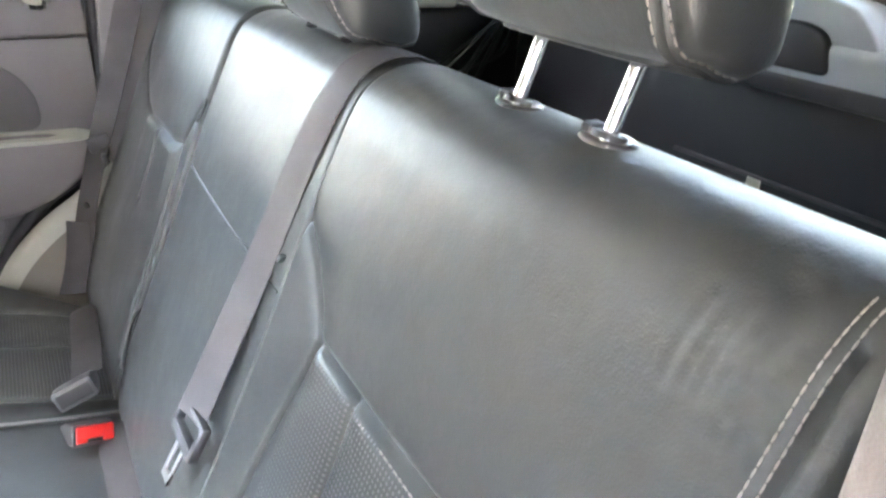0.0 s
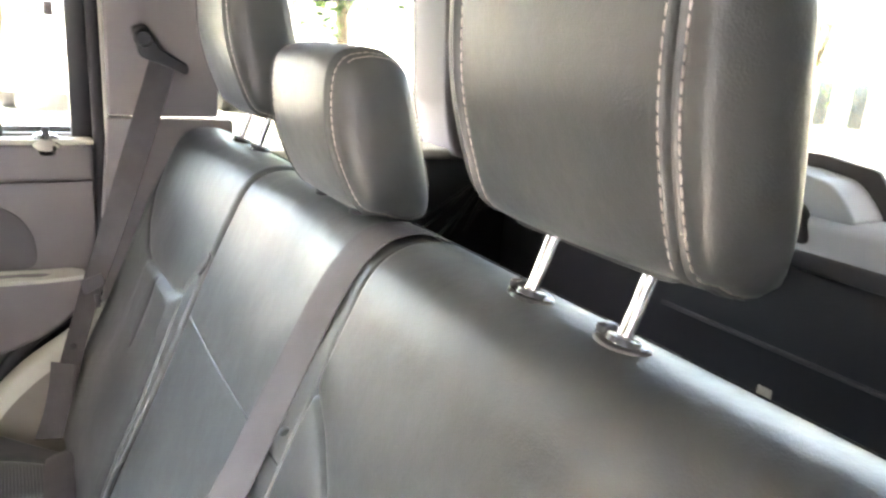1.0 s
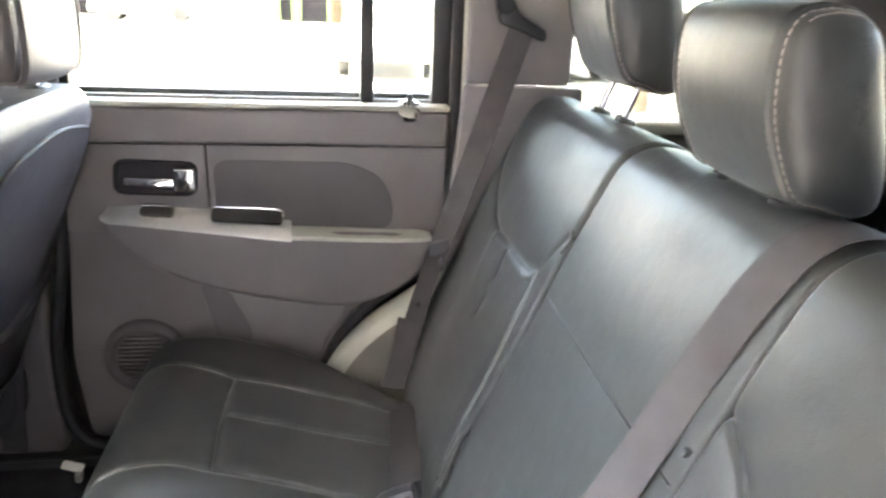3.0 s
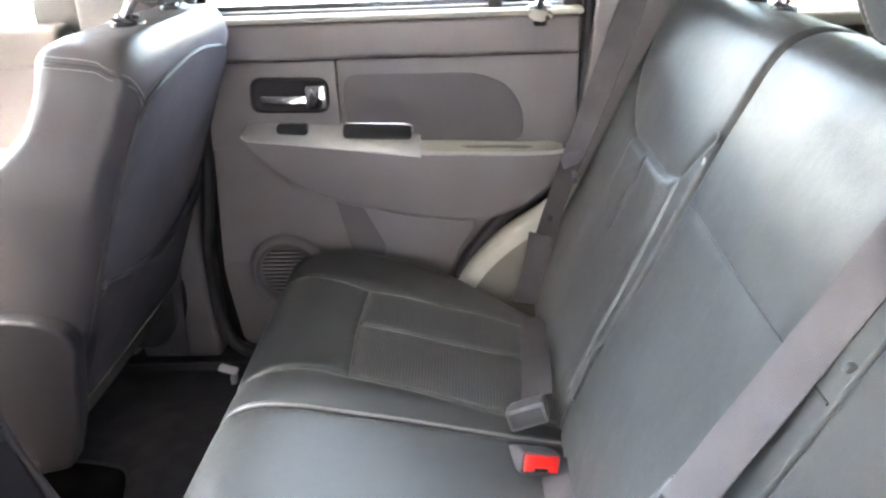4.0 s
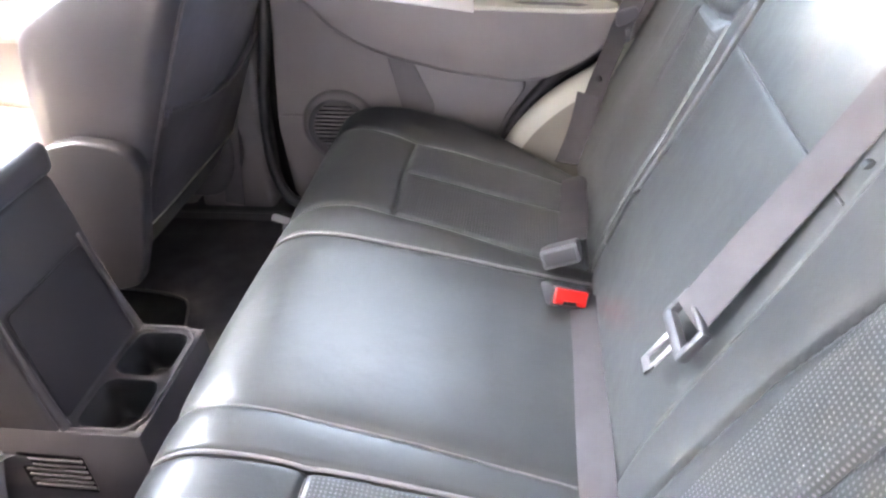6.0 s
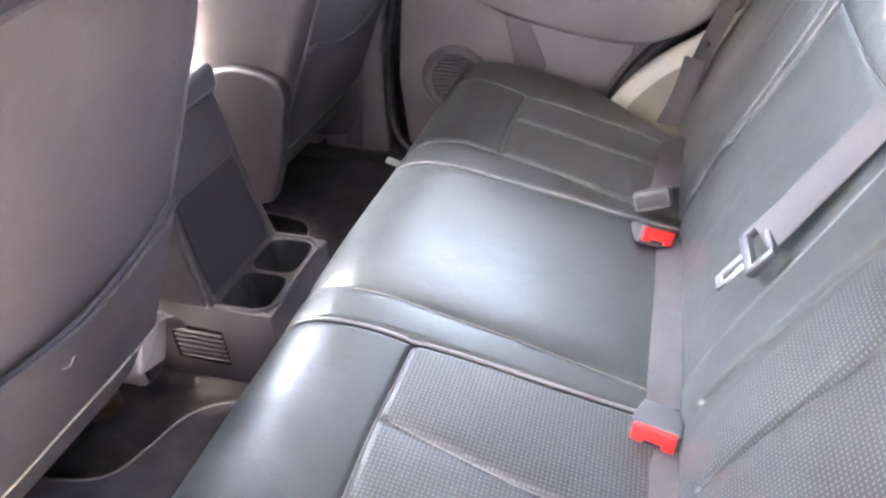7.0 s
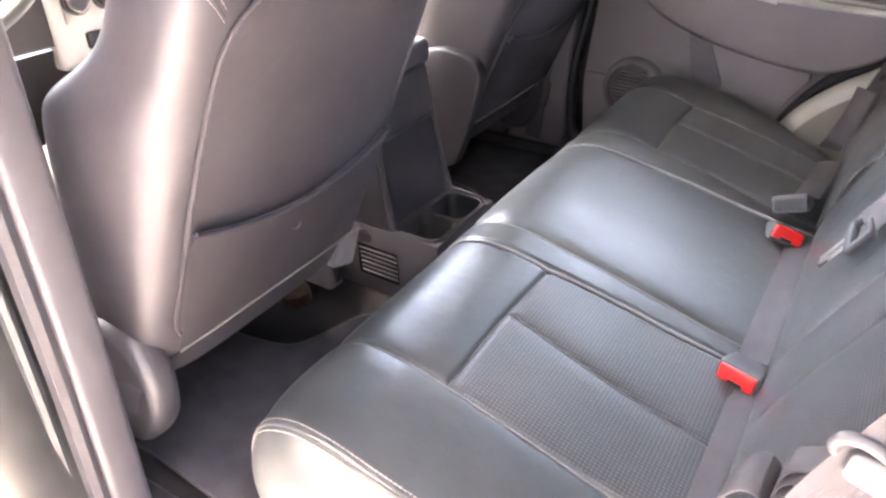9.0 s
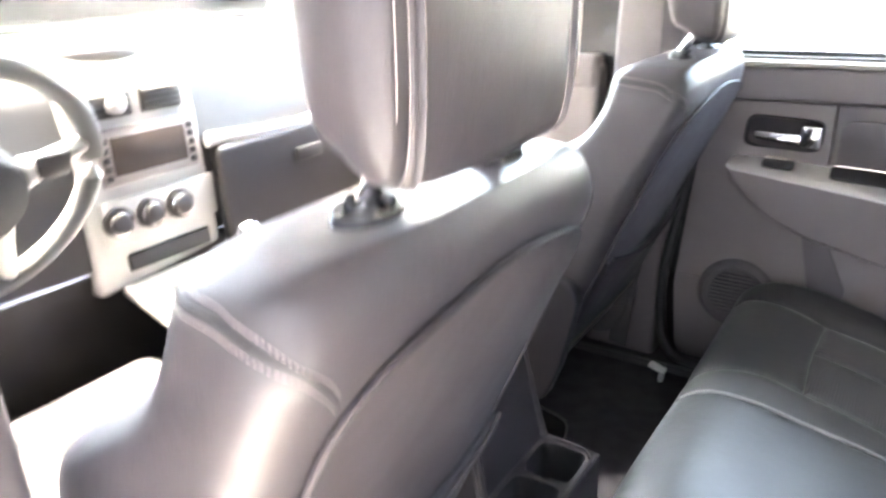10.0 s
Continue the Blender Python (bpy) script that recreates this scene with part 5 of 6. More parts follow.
LEATHER_FRONT = surface("front_leather", (0.037, 0.0332, 0.0350), 0.40, grain=0.00016, grain_size=0.0016, relief=0.001, relief_size=0.05, vary=0.08, spec=0.48)
FRONT = "front seats"
front_seat(0.090, 0.0, 1, "driver's seat in dark leather with a map pocket on its back", FRONT)
front_seat(1.000, -0.06, -1, "front passenger seat in dark leather with a map pocket", FRONT, 0.36, 0.203)
head_restraint((-0.213, 0.082, 0.886), 0.252, 0.090, 0.22, 11, "dark leather driver's headrest with double pale stitching", post_gap=0.175, stem=0.034, leather=LEATHER_FRONT, group="head restraints of the front seats", foot=1.35, post=0.0075, thin=True)
head_restraint((-0.273, 1.005, 0.886), 0.262, 0.115, 0.22, 11, "dark leather passenger headrest with double pale stitching", post_gap=0.175, stem=0.034, leather=LEATHER_FRONT, group="head restraints of the front seats", foot=1.35, post=0.0075, thin=True)
pb = thing("seat_belt", (-0.42, 1.20, 0.12), "grey webbing front passenger belt on the middle pillar", "seat belt")
belt("webbing", [(-0.392, 1.220, 1.12), (-0.385, 1.216, 0.90), (-0.39, 1.21, 0.72), (-0.41, 1.205, 0.50), (-0.44, 1.20, 0.30), (-0.455, 1.20, 0.14)], (1, -0.1, 0.05), "", pb)
mesh_ob("height_slide", lathe([(0, 0.02), (0.012, 0.018), (0.016, 0.012)], (-0.355, 1.232, 0.675), (0, -1, 0), 18), PLASTIC, pb, "round plastic cap on the pillar")


# ---------------------------------------------------------------- centre console with rear cup holders
con = thing("centre_console", (-0.45, MID, 0.08), "dark grey plastic centre console with two rear cup holders", "console")
y0, y1 = 0.412, 0.632
# walls of the lower block, open at the top where the cups sit
for a, b, c, d in ((-0.60, -0.276, y0, y0 + 0.012), (-0.60, -0.276, y1 - 0.012, y1), (-0.288, -0.2755, y0 + 0.004, y1 - 0.004)):
    mesh_ob("side_wall", box(a, b, c, d, 0.09, 0.246, 0.004), PLASTIC_DIM, con, "moulded wall of the lower block")
tower = [(-0.60, 0.235), (-0.386, 0.235), (-0.399, 0.31), (-0.424, 0.445), (-0.440, 0.512), (-0.60, 0.514)]
mesh_ob("tower", plate(rounded(tower, 0.012), y0 + 0.001, y1 - 0.001, "y", 0.004, 3), PLASTIC_DIM, con, "sloping rear face of the armrest box")
for yy, lean in ((y0 + 0.006, 0.010), (y1 - 0.006, -0.010)):
    mesh_ob("edge_ridge", tube(smooth_path([(-0.3800, yy, 0.247), (-0.3930, yy + 0.25 * lean, 0.300), (-0.4085, yy + 0.7 * lean, 0.375), (-0.4190, yy + lean, 0.425)], 24), np.linspace(0.0075, 0.0035, 24), 10), PLASTIC_DIM, con, "raised edge beside the rear face")
mesh_ob("rear_inset", moved(plate(rounded([(-0.094, 0.0), (0.094, 0.0), (0.084, 0.165), (-0.084, 0.165)], 0.010), -0.002, 0.0025, "x", 0.001), Matrix.Translation((-0.3845, MID - 0.020, 0.252)) @ pose(0, 0, 0, 0, -10.3, 0)), SHIELD, con, "smooth rear panel of the armrest box")
tray = []
for k, z in ((1.0, 0.2462), (0.985, 0.252), (0.95, 0.252), (0.93, 0.247)):
    o = np.array(rounded([(-0.387, y0 + 0.002), (-0.300, y0 + 0.002), (-0.277, y0 + 0.025), (-0.277, y1 - 0.025), (-0.300, y1 - 0.002), (-0.387, y1 - 0.002)], 0.012))
    q = o.mean(0) + (o - o.mean(0)) * k
    tray.append(np.column_stack([q, np.full(len(q), z)]))
mesh_ob("tray_rim", grid(np.array(tray), wrap_v=True), PLASTIC_DIM, con, "rounded rim of the cup tray")
bm = bmesh.new()
o = rounded([(-0.385, y0 + 0.008), (-0.302, y0 + 0.008), (-0.284, y0 + 0.028), (-0.284, y1 - 0.028), (-0.302, y1 - 0.008), (-0.385, y1 - 0.008)], 0.012)
cups = ((-0.334, 0.470), (-0.334, 0.573))


def squared(c):
    return np.sign(c) * np.abs(c) ** 0.45


rims = []
verts = [bm.verts.new((x, y, 0.244)) for x, y in o]
edges = [bm.edges.new((verts[i], verts[(i + 1) % len(verts)])) for i in range(len(verts))]
for cx, cyy in cups:
    ring = [bm.verts.new((cx + 0.0425 * squared(math.cos(a)), cyy + 0.0475 * squared(math.sin(a)), 0.244)) for a in np.linspace(0, 2 * math.pi, 28, endpoint=False)]
    edges += [bm.edges.new((ring[i], ring[(i + 1) % 28])) for i in range(28)]
bmesh.ops.triangle_fill(bm, use_beauty=True, edges=edges)
mesh_ob("tray_top", from_bm(bm), PLASTIC_DIM, con)
for cx, cyy in cups:
    prof = [(0.0, 1.0), (-0.004, 0.97), (-0.030, 0.93), (-0.060, 0.90), (-0.068, 0.80), (-0.068, 0.05)]
    th = np.linspace(0, 2 * np.pi, 28, endpoint=False)
    rr = np.array([np.stack([cx + 0.0425 * k * squared(np.cos(th)), cyy + 0.0475 * k * squared(np.sin(th)), np.full(28, 0.244 + h)], 1) for h, k in prof])
    cup = mesh_ob("cup_holder", grid(rr, wrap_v=True, cap=False), RUBBER, con, "dark cup holder well")
    mesh_ob("cup_floor", lathe([(0, 0.030), (0.002, 0.028)], (cx, cyy, 0.1755), (0, 0, 1), 20), RUBBER, cup)
for k in range(6):
    z = 0.190 - 0.0105 * k
    mesh_ob("vent_slat", box(-0.461 + 0.001 * k, -0.371 + 0.0008 * k, y0 - 0.0045, y0 + 0.002, z - 0.0022, z + 0.0022, 0.0008, 1), PLASTIC_DIM, con)
# flat plate on the wall; its black paints the depth of the slots
mesh_ob("vent_opening", plate(rounded([(-0.465, 0.128), (-0.366, 0.126), (-0.370, 0.198), (-0.466, 0.200)], 0.004), y0 - 0.0015, y0 + 0.003, "y", 0), FLAT_BLACK, con, "flat black plate painting the shade in the vent slots")
mesh_ob("console_front", box(-1.20, -0.58, 0.43, 0.65, 0.09, 0.30, 0.02, 3), PLASTIC_DIM, con)
mesh_ob("armrest_lid", box(-0.80, -0.430, 0.415, 0.640, 0.512, 0.562, 0.016, 4), LEATHER_FRONT, con, "padded armrest lid")

# mats, seat anchors on the floor
def floor_mat(outline, z, label):
    t = thing("floor_mat", (-0.35, np.mean([p[1] for p in outline]), z), label, "floor mat", "rear floor mats")
    o = smooth_path(outline, 90, True)
    mesh_ob("mat_body", plate([tuple(q) for q in o], z, z + 0.010, "z", 0.003), MAT, t)
    mesh_ob("edging", tube(np.column_stack([o, np.full(len(o), z + 0.008)]), 0.0030, 6, closed=True), PLASTIC_DIM, t, "bound edge")
    return t


left = [(-0.14, -0.12), (-0.12, 0.05), (-0.12, 0.36), (-0.20, 0.39), (-0.33, 0.375), (-0.40, 0.330), (-0.425, 0.26), (-0.455, 0.19), (-0.53, 0.165), (-0.62, 0.155), (-0.68, 0.13), (-0.70, 0.0), (-0.66, -0.11), (-0.45, -0.125)]
floor_mat(left, 0.082, "dark grey pile floor mat in the near footwell")
floor_mat([(x, 2 * MID - y) for x, y in left][::-1], 0.082, "dark grey pile floor mat in the far footwell")
for y in (0.315, 0.785):
    a = thing("seat_rail_bolt", (-0.565, y, 0.09), "rusty seat rail bolt in a round washer on the carpet", "bolt", "seat rail bolts")
    mesh_ob("washer", lathe([(-0.01, 0.034), (0.012, 0.032), (0.018, 0.022), (0.018, 0.012)], (-0.565, y, 0.088), (0, 0, 1), 24), RUST, a, "dull brown washer")
    mesh_ob("bolt_head", lathe([(0, 0.013), (0.014, 0.012), (0.017, 0.008)], (-0.565, y, 0.104), (0, 0, 1), 6), RUST, a, "rusty bolt head")
    mesh_ob("rail_end", box(-0.66, -0.50, y + (0.04 if y < 0.5 else -0.09), y + (0.09 if y < 0.5 else -0.04), 0.09, 0.18, 0.015, 3), PLASTIC, a, "plastic rail end cover")
cl = thing("sill_clip", (-0.345, 1.185, 0.085), "small pale metal clip at the foot of the far door", "clip")
tab = moved(plate(rounded([(-0.022, -0.008), (0.022, -0.010), (0.024, 0.008), (-0.020, 0.010)], 0.006), -0.0015, 0.0015, "z", 0.001), Matrix.Translation((-0.342, 1.172, 0.118)) @ pose(0, 0, 0, 38, 8, -10))
# white paint stands in for the bright glint of the metal
mesh_ob("tab", tab, WHITE, cl, "tilted tab, painted white for its glint")
mesh_ob("clip_foot", box(-0.333, -0.321, 1.150, 1.172, 0.092, 0.112, 0.003), STEEL, cl)


# ---------------------------------------------------------------- dashboard
dash = thing("dashboard", (-1.30, MID, 0.3), "grey dashboard with silver centre stack and display", "dashboard", kind="structure")
prof = [(-1.205, 0.50), (-1.207, 0.60), (-1.210, 0.66), (-1.20, 0.70), (-1.215, 0.78), (-1.235, 0.85), (-1.29, 0.895), (-1.40, 0.915), (-1.60, 0.91), (-1.75, 0.90)]
pr = smooth_path(prof, 50)
yy = np.linspace(-0.20, 1.28, 60)
p = np.zeros((50, 60, 3))
for j, y in enumerate(yy):
    bow = 0.06 * ((y - MID) / 0.74) ** 2
    p[:, j] = np.stack([pr[:, 0] - bow, np.full(50, y), pr[:, 1] + 0.0 * pr[:, 0]], 1)
cut = int(np.argmax(pr[:, 1] > 0.67))
mesh_ob("dash_top", grid(p[cut:]), DASH, dash, "grey grained dash top")
mesh_ob("lower_dash", grid(p[:cut + 1]), PLASTIC_DARK, dash, "dark lower dash")
mesh_ob("kick_panel", plate([(-1.75, 0.10), (-1.40, 0.10), (-1.26, 0.30), (-1.222, 0.49), (-1.75, 0.55)], -0.19, 1.27, "y", 0.0), PLASTIC_DARK, dash)
mesh_ob("defroster_grille", plate([(-1.315 + 0.05 * math.cos(a), 0.490 + 0.105 * math.sin(a)) for a in np.linspace(0, 2 * math.pi, 40, endpoint=False)], 0.880, 0.909, "z", 0.010, 3), PLASTIC_DARK, dash, "dark oval grille on the dash top")
glove = mesh_ob("glove_box", plate(rounded([(0.640, 0.44), (1.16, 0.44), (1.16, 0.690), (0.632, 0.690)], 0.02), -1.20, -1.168, "x", 0.012, 3), PLASTIC_DARK, dash, "dark glove box lid")
mesh_ob("glove_latch", box(-1.172, -1.158, 0.86, 0.95, 0.605, 0.64, 0.006), RUBBER, glove)
mesh_ob("trim_strip", tube(smooth_path([(-1.188, 0.625, 0.704), (-1.180, 0.80, 0.694), (-1.182, 0.95, 0.695), (-1.20, 1.20, 0.71)], 20), 0.012, 10, squash=1.4), STACK, dash, "bright silver strip over the glove box")
stack_out = rounded([(0.330, 0.44), (0.632, 0.47), (0.612, 0.855), (0.335, 0.862)], 0.02)
stack = mesh_ob("centre_stack", plate(stack_out, -1.245, -1.198, "x", 0.012, 3), STACK, dash, "silver-painted centre stack")
for a, b in ((0.362, 0.468), (0.490, 0.582)):
    v = mesh_ob("air_vent", box(-1.204, -1.190, a, b, 0.786, 0.836, 0.006), RUBBER, stack, "dark air vent")
    for k in range(4):
        mesh_ob("vent_slat", box(-1.193, -1.186, a + 0.006, b - 0.006, 0.795 + 0.011 * k, 0.798 + 0.011 * k, 0.001, 1), PLASTIC_DARK, v)
mesh_ob("vent_knob", lathe([(0, 0.020), (0.02, 0.018), (0.026, 0.012)], (-1.195, 0.430, 0.812), (1, 0, 0), 20), SILVER, stack)
rad = mesh_ob("radio", box(-1.206, -1.190, 0.380, 0.602, 0.656, 0.768, 0.008), PLASTIC, stack, "grey radio fascia")
mesh_ob("display", box(-1.192, -1.187, 0.406, 0.574, 0.676, 0.750, 0.003), SCREEN, rad, "dull brownish display")
for k in range(5):
    mesh_ob("key", box(-1.193, -1.186, 0.581, 0.595, 0.668 + 0.018 * k, 0.680 + 0.018 * k, 0.002), PLASTIC_DARK, rad)
    mesh_ob("key", box(-1.193, -1.186, 0.386, 0.400, 0.668 + 0.018 * k, 0.680 + 0.018 * k, 0.002), PLASTIC_DARK, rad)
mesh_ob("heater_panel", box(-1.204, -1.192, 0.362, 0.632, 0.540, 0.632, 0.008), STACK, stack)
for y in (0.392, 0.464, 0.534):
    kn = mesh_ob("knob", lathe([(0, 0.032), (0.012, 0.031), (0.013, 0.024), (0.024, 0.019), (0.026, 0.014)], (-1.195, y, 0.588), (1, 0, 0), 26), PLASTIC_DARK, stack, "dark heater knob")
    mesh_ob("knob_ring", lathe([(0.014, 0.0265), (0.017, 0.0262), (0.018, 0.0215)], (-1.195, y, 0.588), (1, 0, 0), 26), CHROME, kn)
mesh_ob("bin", box(-1.206, -1.190, 0.40, 0.60, 0.478, 0.515, 0.006), RUBBER, stack, "dark bin slot")
shelf = mesh_ob("shift_plate", moved(box(-0.17, 0.17, -0.125, 0.125, -0.012, 0.012, 0.008, 3), Matrix.Translation((-1.04, 0.50, 0.395)) @ pose(0, 0, 0, 0, 18, 0)), STACK, dash, "silver shift console plate")
mesh_ob("shift_slot", moved(box(-0.11, -0.02, -0.06, 0.03, 0.010, 0.016, 0.004), Matrix.Translation((-1.04, 0.50, 0.395)) @ pose(0, 0, 0, 0, 18, 0)), RUBBER, shelf)
gl = thing("gear_lever", (-1.02, 0.545, 0.42), "gear lever with a chrome-topped knob", "gear lever")
mesh_ob("stalk", tube([(-1.02, 0.545, 0.40), (-1.015, 0.545, 0.47), (-1.0, 0.545, 0.525)], 0.009, 10), PLASTIC_DARK, gl)
mesh_ob("knob", lathe([(-0.03, 0.012), (-0.015, 0.020), (0.01, 0.023), (0.025, 0.017), (0.03, 0.006)], (-1.0, 0.545, 0.545), (0.2, 0, 1), 20), CHROME, gl)

# steering wheel
sw = thing("steering_wheel", (-1.00, 0.085, 0.72), "grey leather and silver steering wheel", "steering wheel")
wm = Matrix.Translation((-0.985, 0.060, 0.765)) @ pose(0, 0, 0, 0, 24, 0)
th = np.linspace(0, 2 * np.pi, 64, endpoint=False)
mesh_ob("rim", moved(tube(np.stack([0 * th, 0.188 * np.cos(th), 0.188 * np.sin(th)], 1), 0.0180, 14, closed=True), wm), WHEELGREY, sw, "grey leather rim")
mesh_ob("hub", moved(lathe([(-0.03, 0.05), (-0.01, 0.075), (0.02, 0.080), (0.036, 0.070), (0.042, 0.04), (0.043, 0.01)], (0, 0, 0), (1, 0, 0), 32), wm), DASH, sw)
mesh_ob("emblem", moved(lathe([(0.040, 0.022), (0.045, 0.020)], (0, 0, 0), (1, 0, 0), 20), wm), SILVER, sw)
for a, b in (((0.07, 0.02), (0.178, 0.045)), ((-0.07, 0.02), (-0.178, 0.045)), ((0.035, -0.06), (0.06, -0.175)), ((-0.035, -0.06), (-0.06, -0.175))):
    s = mesh_ob("spoke", moved(tube(smooth_path([(0.012, a[0], a[1]), (0.006, (a[0] + b[0]) / 2, (a[1] + b[1]) / 2 - 0.004), (0.0, b[0], b[1])], 10), [0.024, 0.022, 0.020, 0.018, 0.017, 0.016, 0.015, 0.015, 0.014, 0.014], 10), wm), SILVER, sw)
for sg in (-1, 1):
    mesh_ob("switch_pod", moved(box(0.020, 0.034, min(sg * 0.085, sg * 0.135), max(sg * 0.085, sg * 0.135), 0.015, 0.055, 0.006), wm), PLASTIC_DARK, sw)
mesh_ob("column", moved(tube([(-0.03, 0, 0), (-0.22, 0, 0)], 0.045, 16), wm), PLASTIC_DARK, sw)

# windscreen and front pillars
window("window_4", moved(box(-0.40, 0.40, -0.72, 0.72, -0.002, 0.002, 0), Matrix.Translation((-1.36, MID, 1.10)) @ pose(0, 0, 0, 0, -31, 0)), "clear windscreen")
for y in (-0.215, 1.30):
    shell("pillar_trim", tube([(-1.80, y, 0.86), (-1.45, y, 1.07), (-1.02, y, 1.30)], 0.035, 10), PLASTIC, "grey front pillar cover", "pillar trim")
shell("window_seal", tube(smooth_path([(-1.60, -0.15, 0.935), (-1.635, 0.35, 0.938), (-1.645, 0.83, 0.930), (-1.60, 1.22, 0.927)], 40), 0.007, 8), RUBBER, "black seal along the foot of the windscreen", "window seal")
shell("bonnet", box(-2.75, -1.72, -0.24, 1.32, 0.35, 0.83, 0.08, 4), BODY, "dark grey painted car bonnet", "car body")
for x in (-2.25, 0.80):
    for y in (-0.20, 1.28):
        w = thing("wheel", (x, y, -0.45), "black road wheel of the car", "wheel", "road wheels")
        mesh_ob("tyre", lathe([(-0.10, 0.22), (-0.10, 0.33), (-0.07, 0.355), (0.07, 0.355), (0.10, 0.33), (0.10, 0.22)], (x, y, -0.10), (0, 1, 0), 32), RUBBER, w)
        mesh_ob("rim", lathe([(-0.09, 0.21), (-0.03, 0.19), (0.03, 0.19), (0.09, 0.21)], (x, y, -0.10), (0, 1, 0), 24), SILVER, w)


# ---------------------------------------------------------------- cargo clutter behind the seat
net = thing("cargo_strap", (1.15, 1.15, 0.62), "tangled black cargo straps hung behind the rear seat", "strap")
rnd = random.Random(4)
for k in range(9):
    a = (1.27 + 0.03 * rnd.random(), 1.130 + 0.03 * rnd.random(), 0.80 + 0.03 * rnd.random())
    b = (1.02 + 0.22 * rnd.random(), 1.175, 0.55 + 0.14 * rnd.random())
    m = (0.5 * (a[0] + b[0]) + 0.05 * rnd.uniform(-1, 1), 0.5 * (a[1] + b[1]), 0.5 * (a[2] + b[2]) - 0.03)
    mesh_ob("strap", tube(smooth_path([a, m, b], 16), 0.006, 6, squash=0.4), RUBBER, net)
hk = thing("coat_hook", (1.29, 1.165, 0.83), "round chrome-capped hook on the rear corner pillar", "hook")
mesh_ob("hook", lathe([(0, 0.022), (0.012, 0.020), (0.018, 0.012), (0.03, 0.010), (0.034, 0.016), (0.04, 0.012)], (1.29, 1.172, 0.832), (-0.3, -1, 0), 18), GUIDE, hk)


# ---------------------------------------------------------------- outside
def parked_car(x, y, yaw, label):
    t = thing("parked_car", (x, y, -0.45), label, "car", "parked cars")
    m = Matrix.Translation((x, y, -0.45)) @ pose(0, 0, 0, 0, 0, yaw)
    side = smooth_path([(-2.1, 0.35), (-2.15, 0.75), (-1.9, 0.92), (-1.05, 1.02), (-0.45, 1.46), (0.9, 1.50), (1.6, 1.30), (2.05, 1.02), (2.15, 0.7), (2.1, 0.35), (0.0, 0.28)], 60, True)
    body = mesh_ob("body", moved(plate([tuple(q) for q in side], -0.86, 0.86, "y", 0.10, 4), m), WHITE, t, "white painted body")
    for sg in (-1, 1):
        for out in ([(-0.85, 1.02), (-0.38, 1.38), (0.15, 1.42), (0.15, 1.02)], [(0.22, 1.02), (0.22, 1.42), (0.9, 1.42), (1.35, 1.25), (1.45, 1.04)]):
            mesh_ob("window", moved(plate(rounded(out, 0.05), sg * 0.855, sg * 0.865, "y", 0), m), DARKGLASS, t, "dark side window")
        for wx in (-1.3, 1.3):
            mesh_ob("wheel", moved(lathe([(-0.10, 0.2), (-0.10, 0.30), (0.10, 0.30), (0.10, 0.2)], (wx, sg * 0.80, 0.31), (0, 1, 0), 24), m), RUBBER, t)
    mesh_ob("rear_lamp", moved(box(2.05, 2.16, 0.55, 0.80, 0.80, 0.95, 0.02), m), RED, t)
    return t


for x, y, yaw in ((-7.5, 33.0, 4), (1.3, 15.0, 84), (4.6, 15.5, 97), (8.0, 14.0, 85)):
    parked_car(x, y, yaw, "white car parked across the yard, bleached by the sun")
house = thing("building", (-5.0, 37.0, -0.45), "pale rendered building with green door frames", "building", kind="structure")
mesh_ob("wall", box(-45, 22, 37.0, 45, -0.45, 9.0, 0.02), PLASTER, house)
mesh_ob("roof", box(-45.5, 22.5, 36.5, 45.5, 9.0, 9.4, 0.04), CONCRETE, house)
# doorways and windows are solid panels, black in place of unlit rooms
for x0, x1, mat, lab in ((-30.0, -26.0, FLAT_BLACK, "flat black panel standing in for a shaded doorway"), (-22.0, -18.0, FLAT_BLACK, "flat black panel standing in for a shaded doorway"), (-14.0, -10.0, FLAT_BLACK, "flat black panel standing in for a shaded doorway"), (-2.35, -1.85, FLAT_BLACK, "flat black panel standing in for a shaded doorway"), (-1.35, -0.15, FLAT_BLACK, "flat black panel standing in for a shaded doorway")):
    d1 = mesh_ob("doorway", box(x0, x1, 36.9, 37.03, -0.4, 4.2, 0.01), mat, house, lab)
    mesh_ob("frame_post", box(x0 - 0.25, x0, 36.8, 37.02, -0.45, 4.5, 0.01), GREEN, d1, "green door frame")
    mesh_ob("frame_post", box(x1, x1 + 0.22, 36.8, 37.02, -0.45, 4.5, 0.01), GREEN, d1, "green door frame")
mesh_ob("door_leaf", box(0.09, 0.62, 36.8, 37.02, -0.45, 4.5, 0.01), TANWOOD, house, "tan door leaf")
for x0, x1 in ((-5.6, -4.9), (-4.3, -3.8)):
    mesh_ob("window", box(x0, x1, 36.9, 37.02, 1.2, 3.4, 0.01), FLAT_BLACK, house, "dark window")
for x0, x1, mat in ((1.42, 1.98, REDSIGN), (2.15, 2.5, FLAT_BLACK), (2.9, 3.15, FLAT_BLACK)):
    mesh_ob("sign", box(x0, x1, 36.7, 36.95, 1.15, 1.75, 0.01), mat, house, "red sign" if mat is REDSIGN else "dark sign")
# unseen wall, added to hold back sky light from the open doorway
light_block = thing("building", (-2.0, -5.0, -0.45), "unseen grey wall added to block light beside the parked car", "building", kind="structure")
mesh_ob("wall", box(-22, 12, -8.0, -2.4, -0.45, 10.5, 0.02), BLOCKWALL, light_block)
far = thing("building", (16.0, 2.0, -0.45), "low white rendered building behind the car", "building", kind="structure")
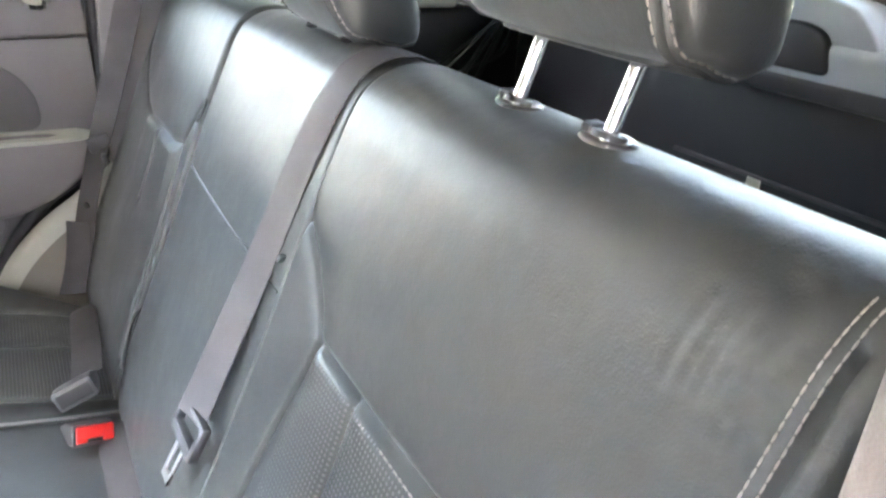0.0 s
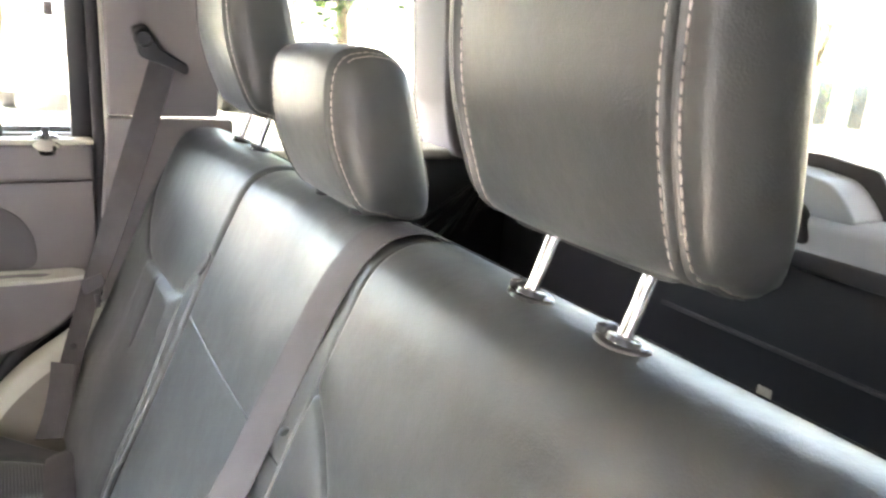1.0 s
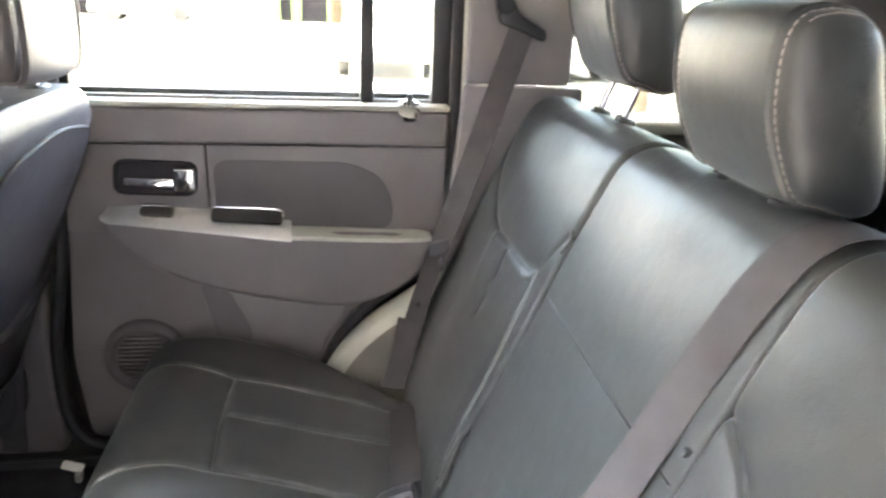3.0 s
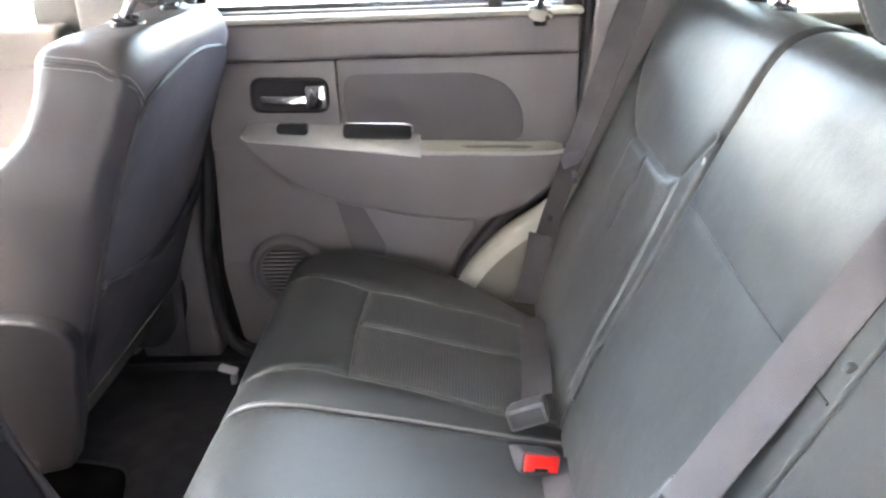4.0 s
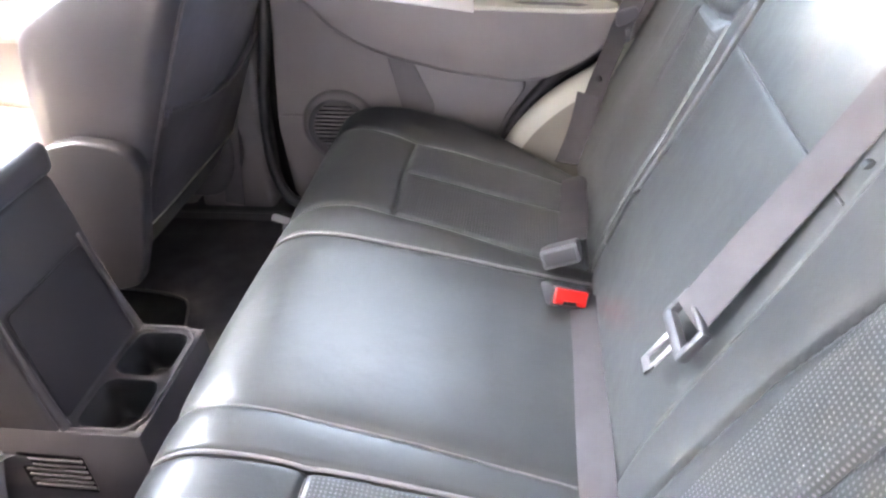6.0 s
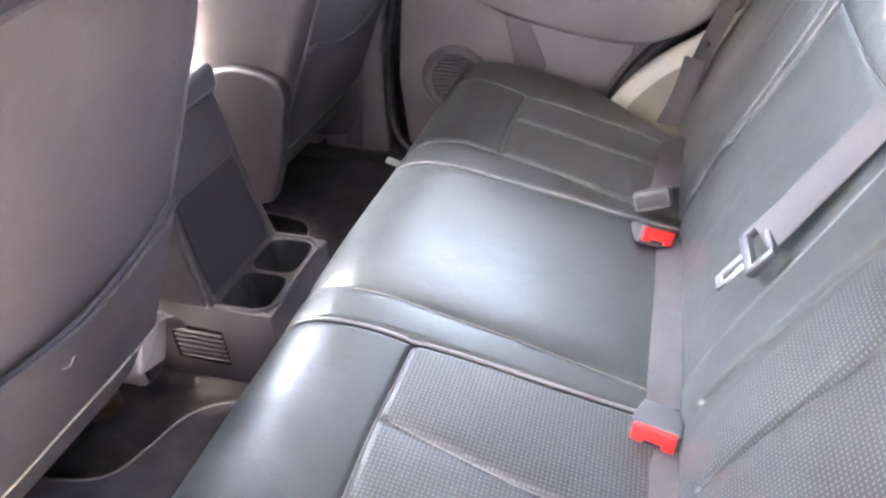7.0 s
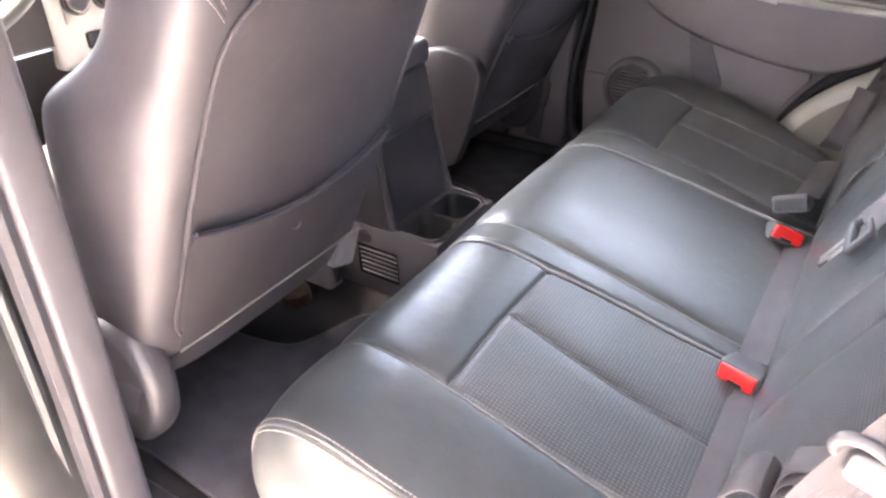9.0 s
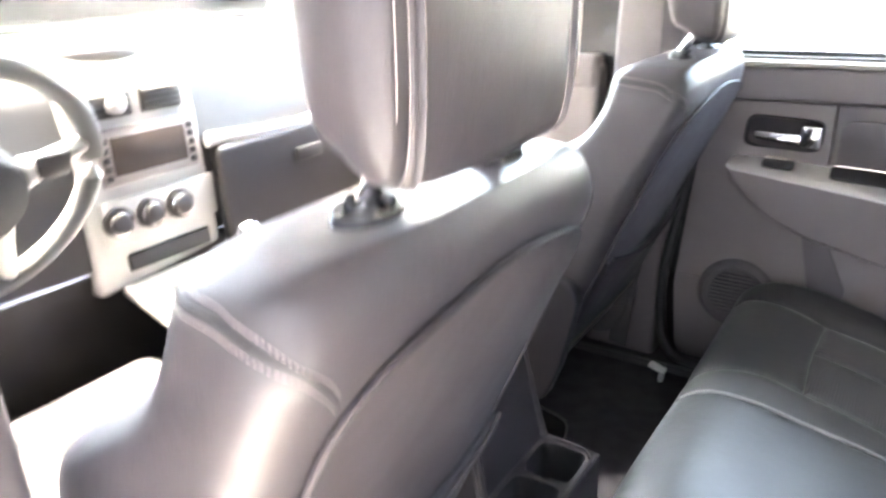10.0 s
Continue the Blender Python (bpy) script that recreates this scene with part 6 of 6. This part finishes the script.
mesh_ob("wall", box(15.0, 19, -14, 16, -0.45, 3.6, 0.02), PLASTER, far)
mesh_ob("roof", box(14.8, 19.2, -14.2, 16.2, 3.6, 3.8, 0.03), CONCRETE, far)
for y in (-5.0, 0.5, 4.2, 7.75, 8.5):
    mesh_ob("window", box(14.95, 15.02, y, y + 0.3, 0.1, 1.0, 0.01), DARKGLASS, far, "narrow dark window")


def tree(x, y, h, spread, seed, label, leaves=4200):
    r = random.Random(seed)
    t = thing("tree", (x, y, -0.45), label, "tree", "yard trees")
    geos = [tube(smooth_path([(x, y, -0.45), (x + 0.05, y, 0.3 * h), (x - 0.05, y + 0.05, 0.62 * h)], 12), np.linspace(0.14, 0.07, 12), 8)]
    tips = []
    for k in range(9):
        a, l = r.uniform(0, 6.28), r.uniform(0.5, 1.0) * spread
        tip = (x + l * math.cos(a), y + l * math.sin(a), r.uniform(0.55, 0.95) * h)
        geos.append(tube(smooth_path([(x, y, r.uniform(0.35, 0.55) * h), (x + 0.5 * l * math.cos(a), y + 0.5 * l * math.sin(a), 0.62 * h), tip], 8), np.linspace(0.05, 0.015, 8), 6))
        tips.append(tip)
    mesh_ob("trunk", join(*geos), BARK, t)
    verts, faces = [], []
    for k in range(leaves):
        tip = r.choice(tips)
        c = Vector((tip[0] + r.gauss(0, 0.26 * spread), tip[1] + r.gauss(0, 0.26 * spread), tip[2] + r.gauss(0, 0.12 * h)))
        u = Vector((r.gauss(0, 1), r.gauss(0, 1), r.gauss(0, 1))).normalized()
        v = u.orthogonal().normalized()
        s = r.uniform(0.05, 0.10)
        n = len(verts)
        verts += [tuple(c - u * s), tuple(c + v * s * 0.5), tuple(c + u * s), tuple(c - v * s * 0.5)]
        faces.append((n, n + 1, n + 2, n + 3))
    mesh_ob("crown", (verts, faces), LEAF, t, "thin bright green leaves", smooth=False)
    return t


tree(4.5, 9.7, 3.3, 1.0, 3, "small broad-leaved tree with bright green leaves")
tree(9.0, 5.35, 2.0, 0.35, 5, "small sunlit tree before the white building", 130)
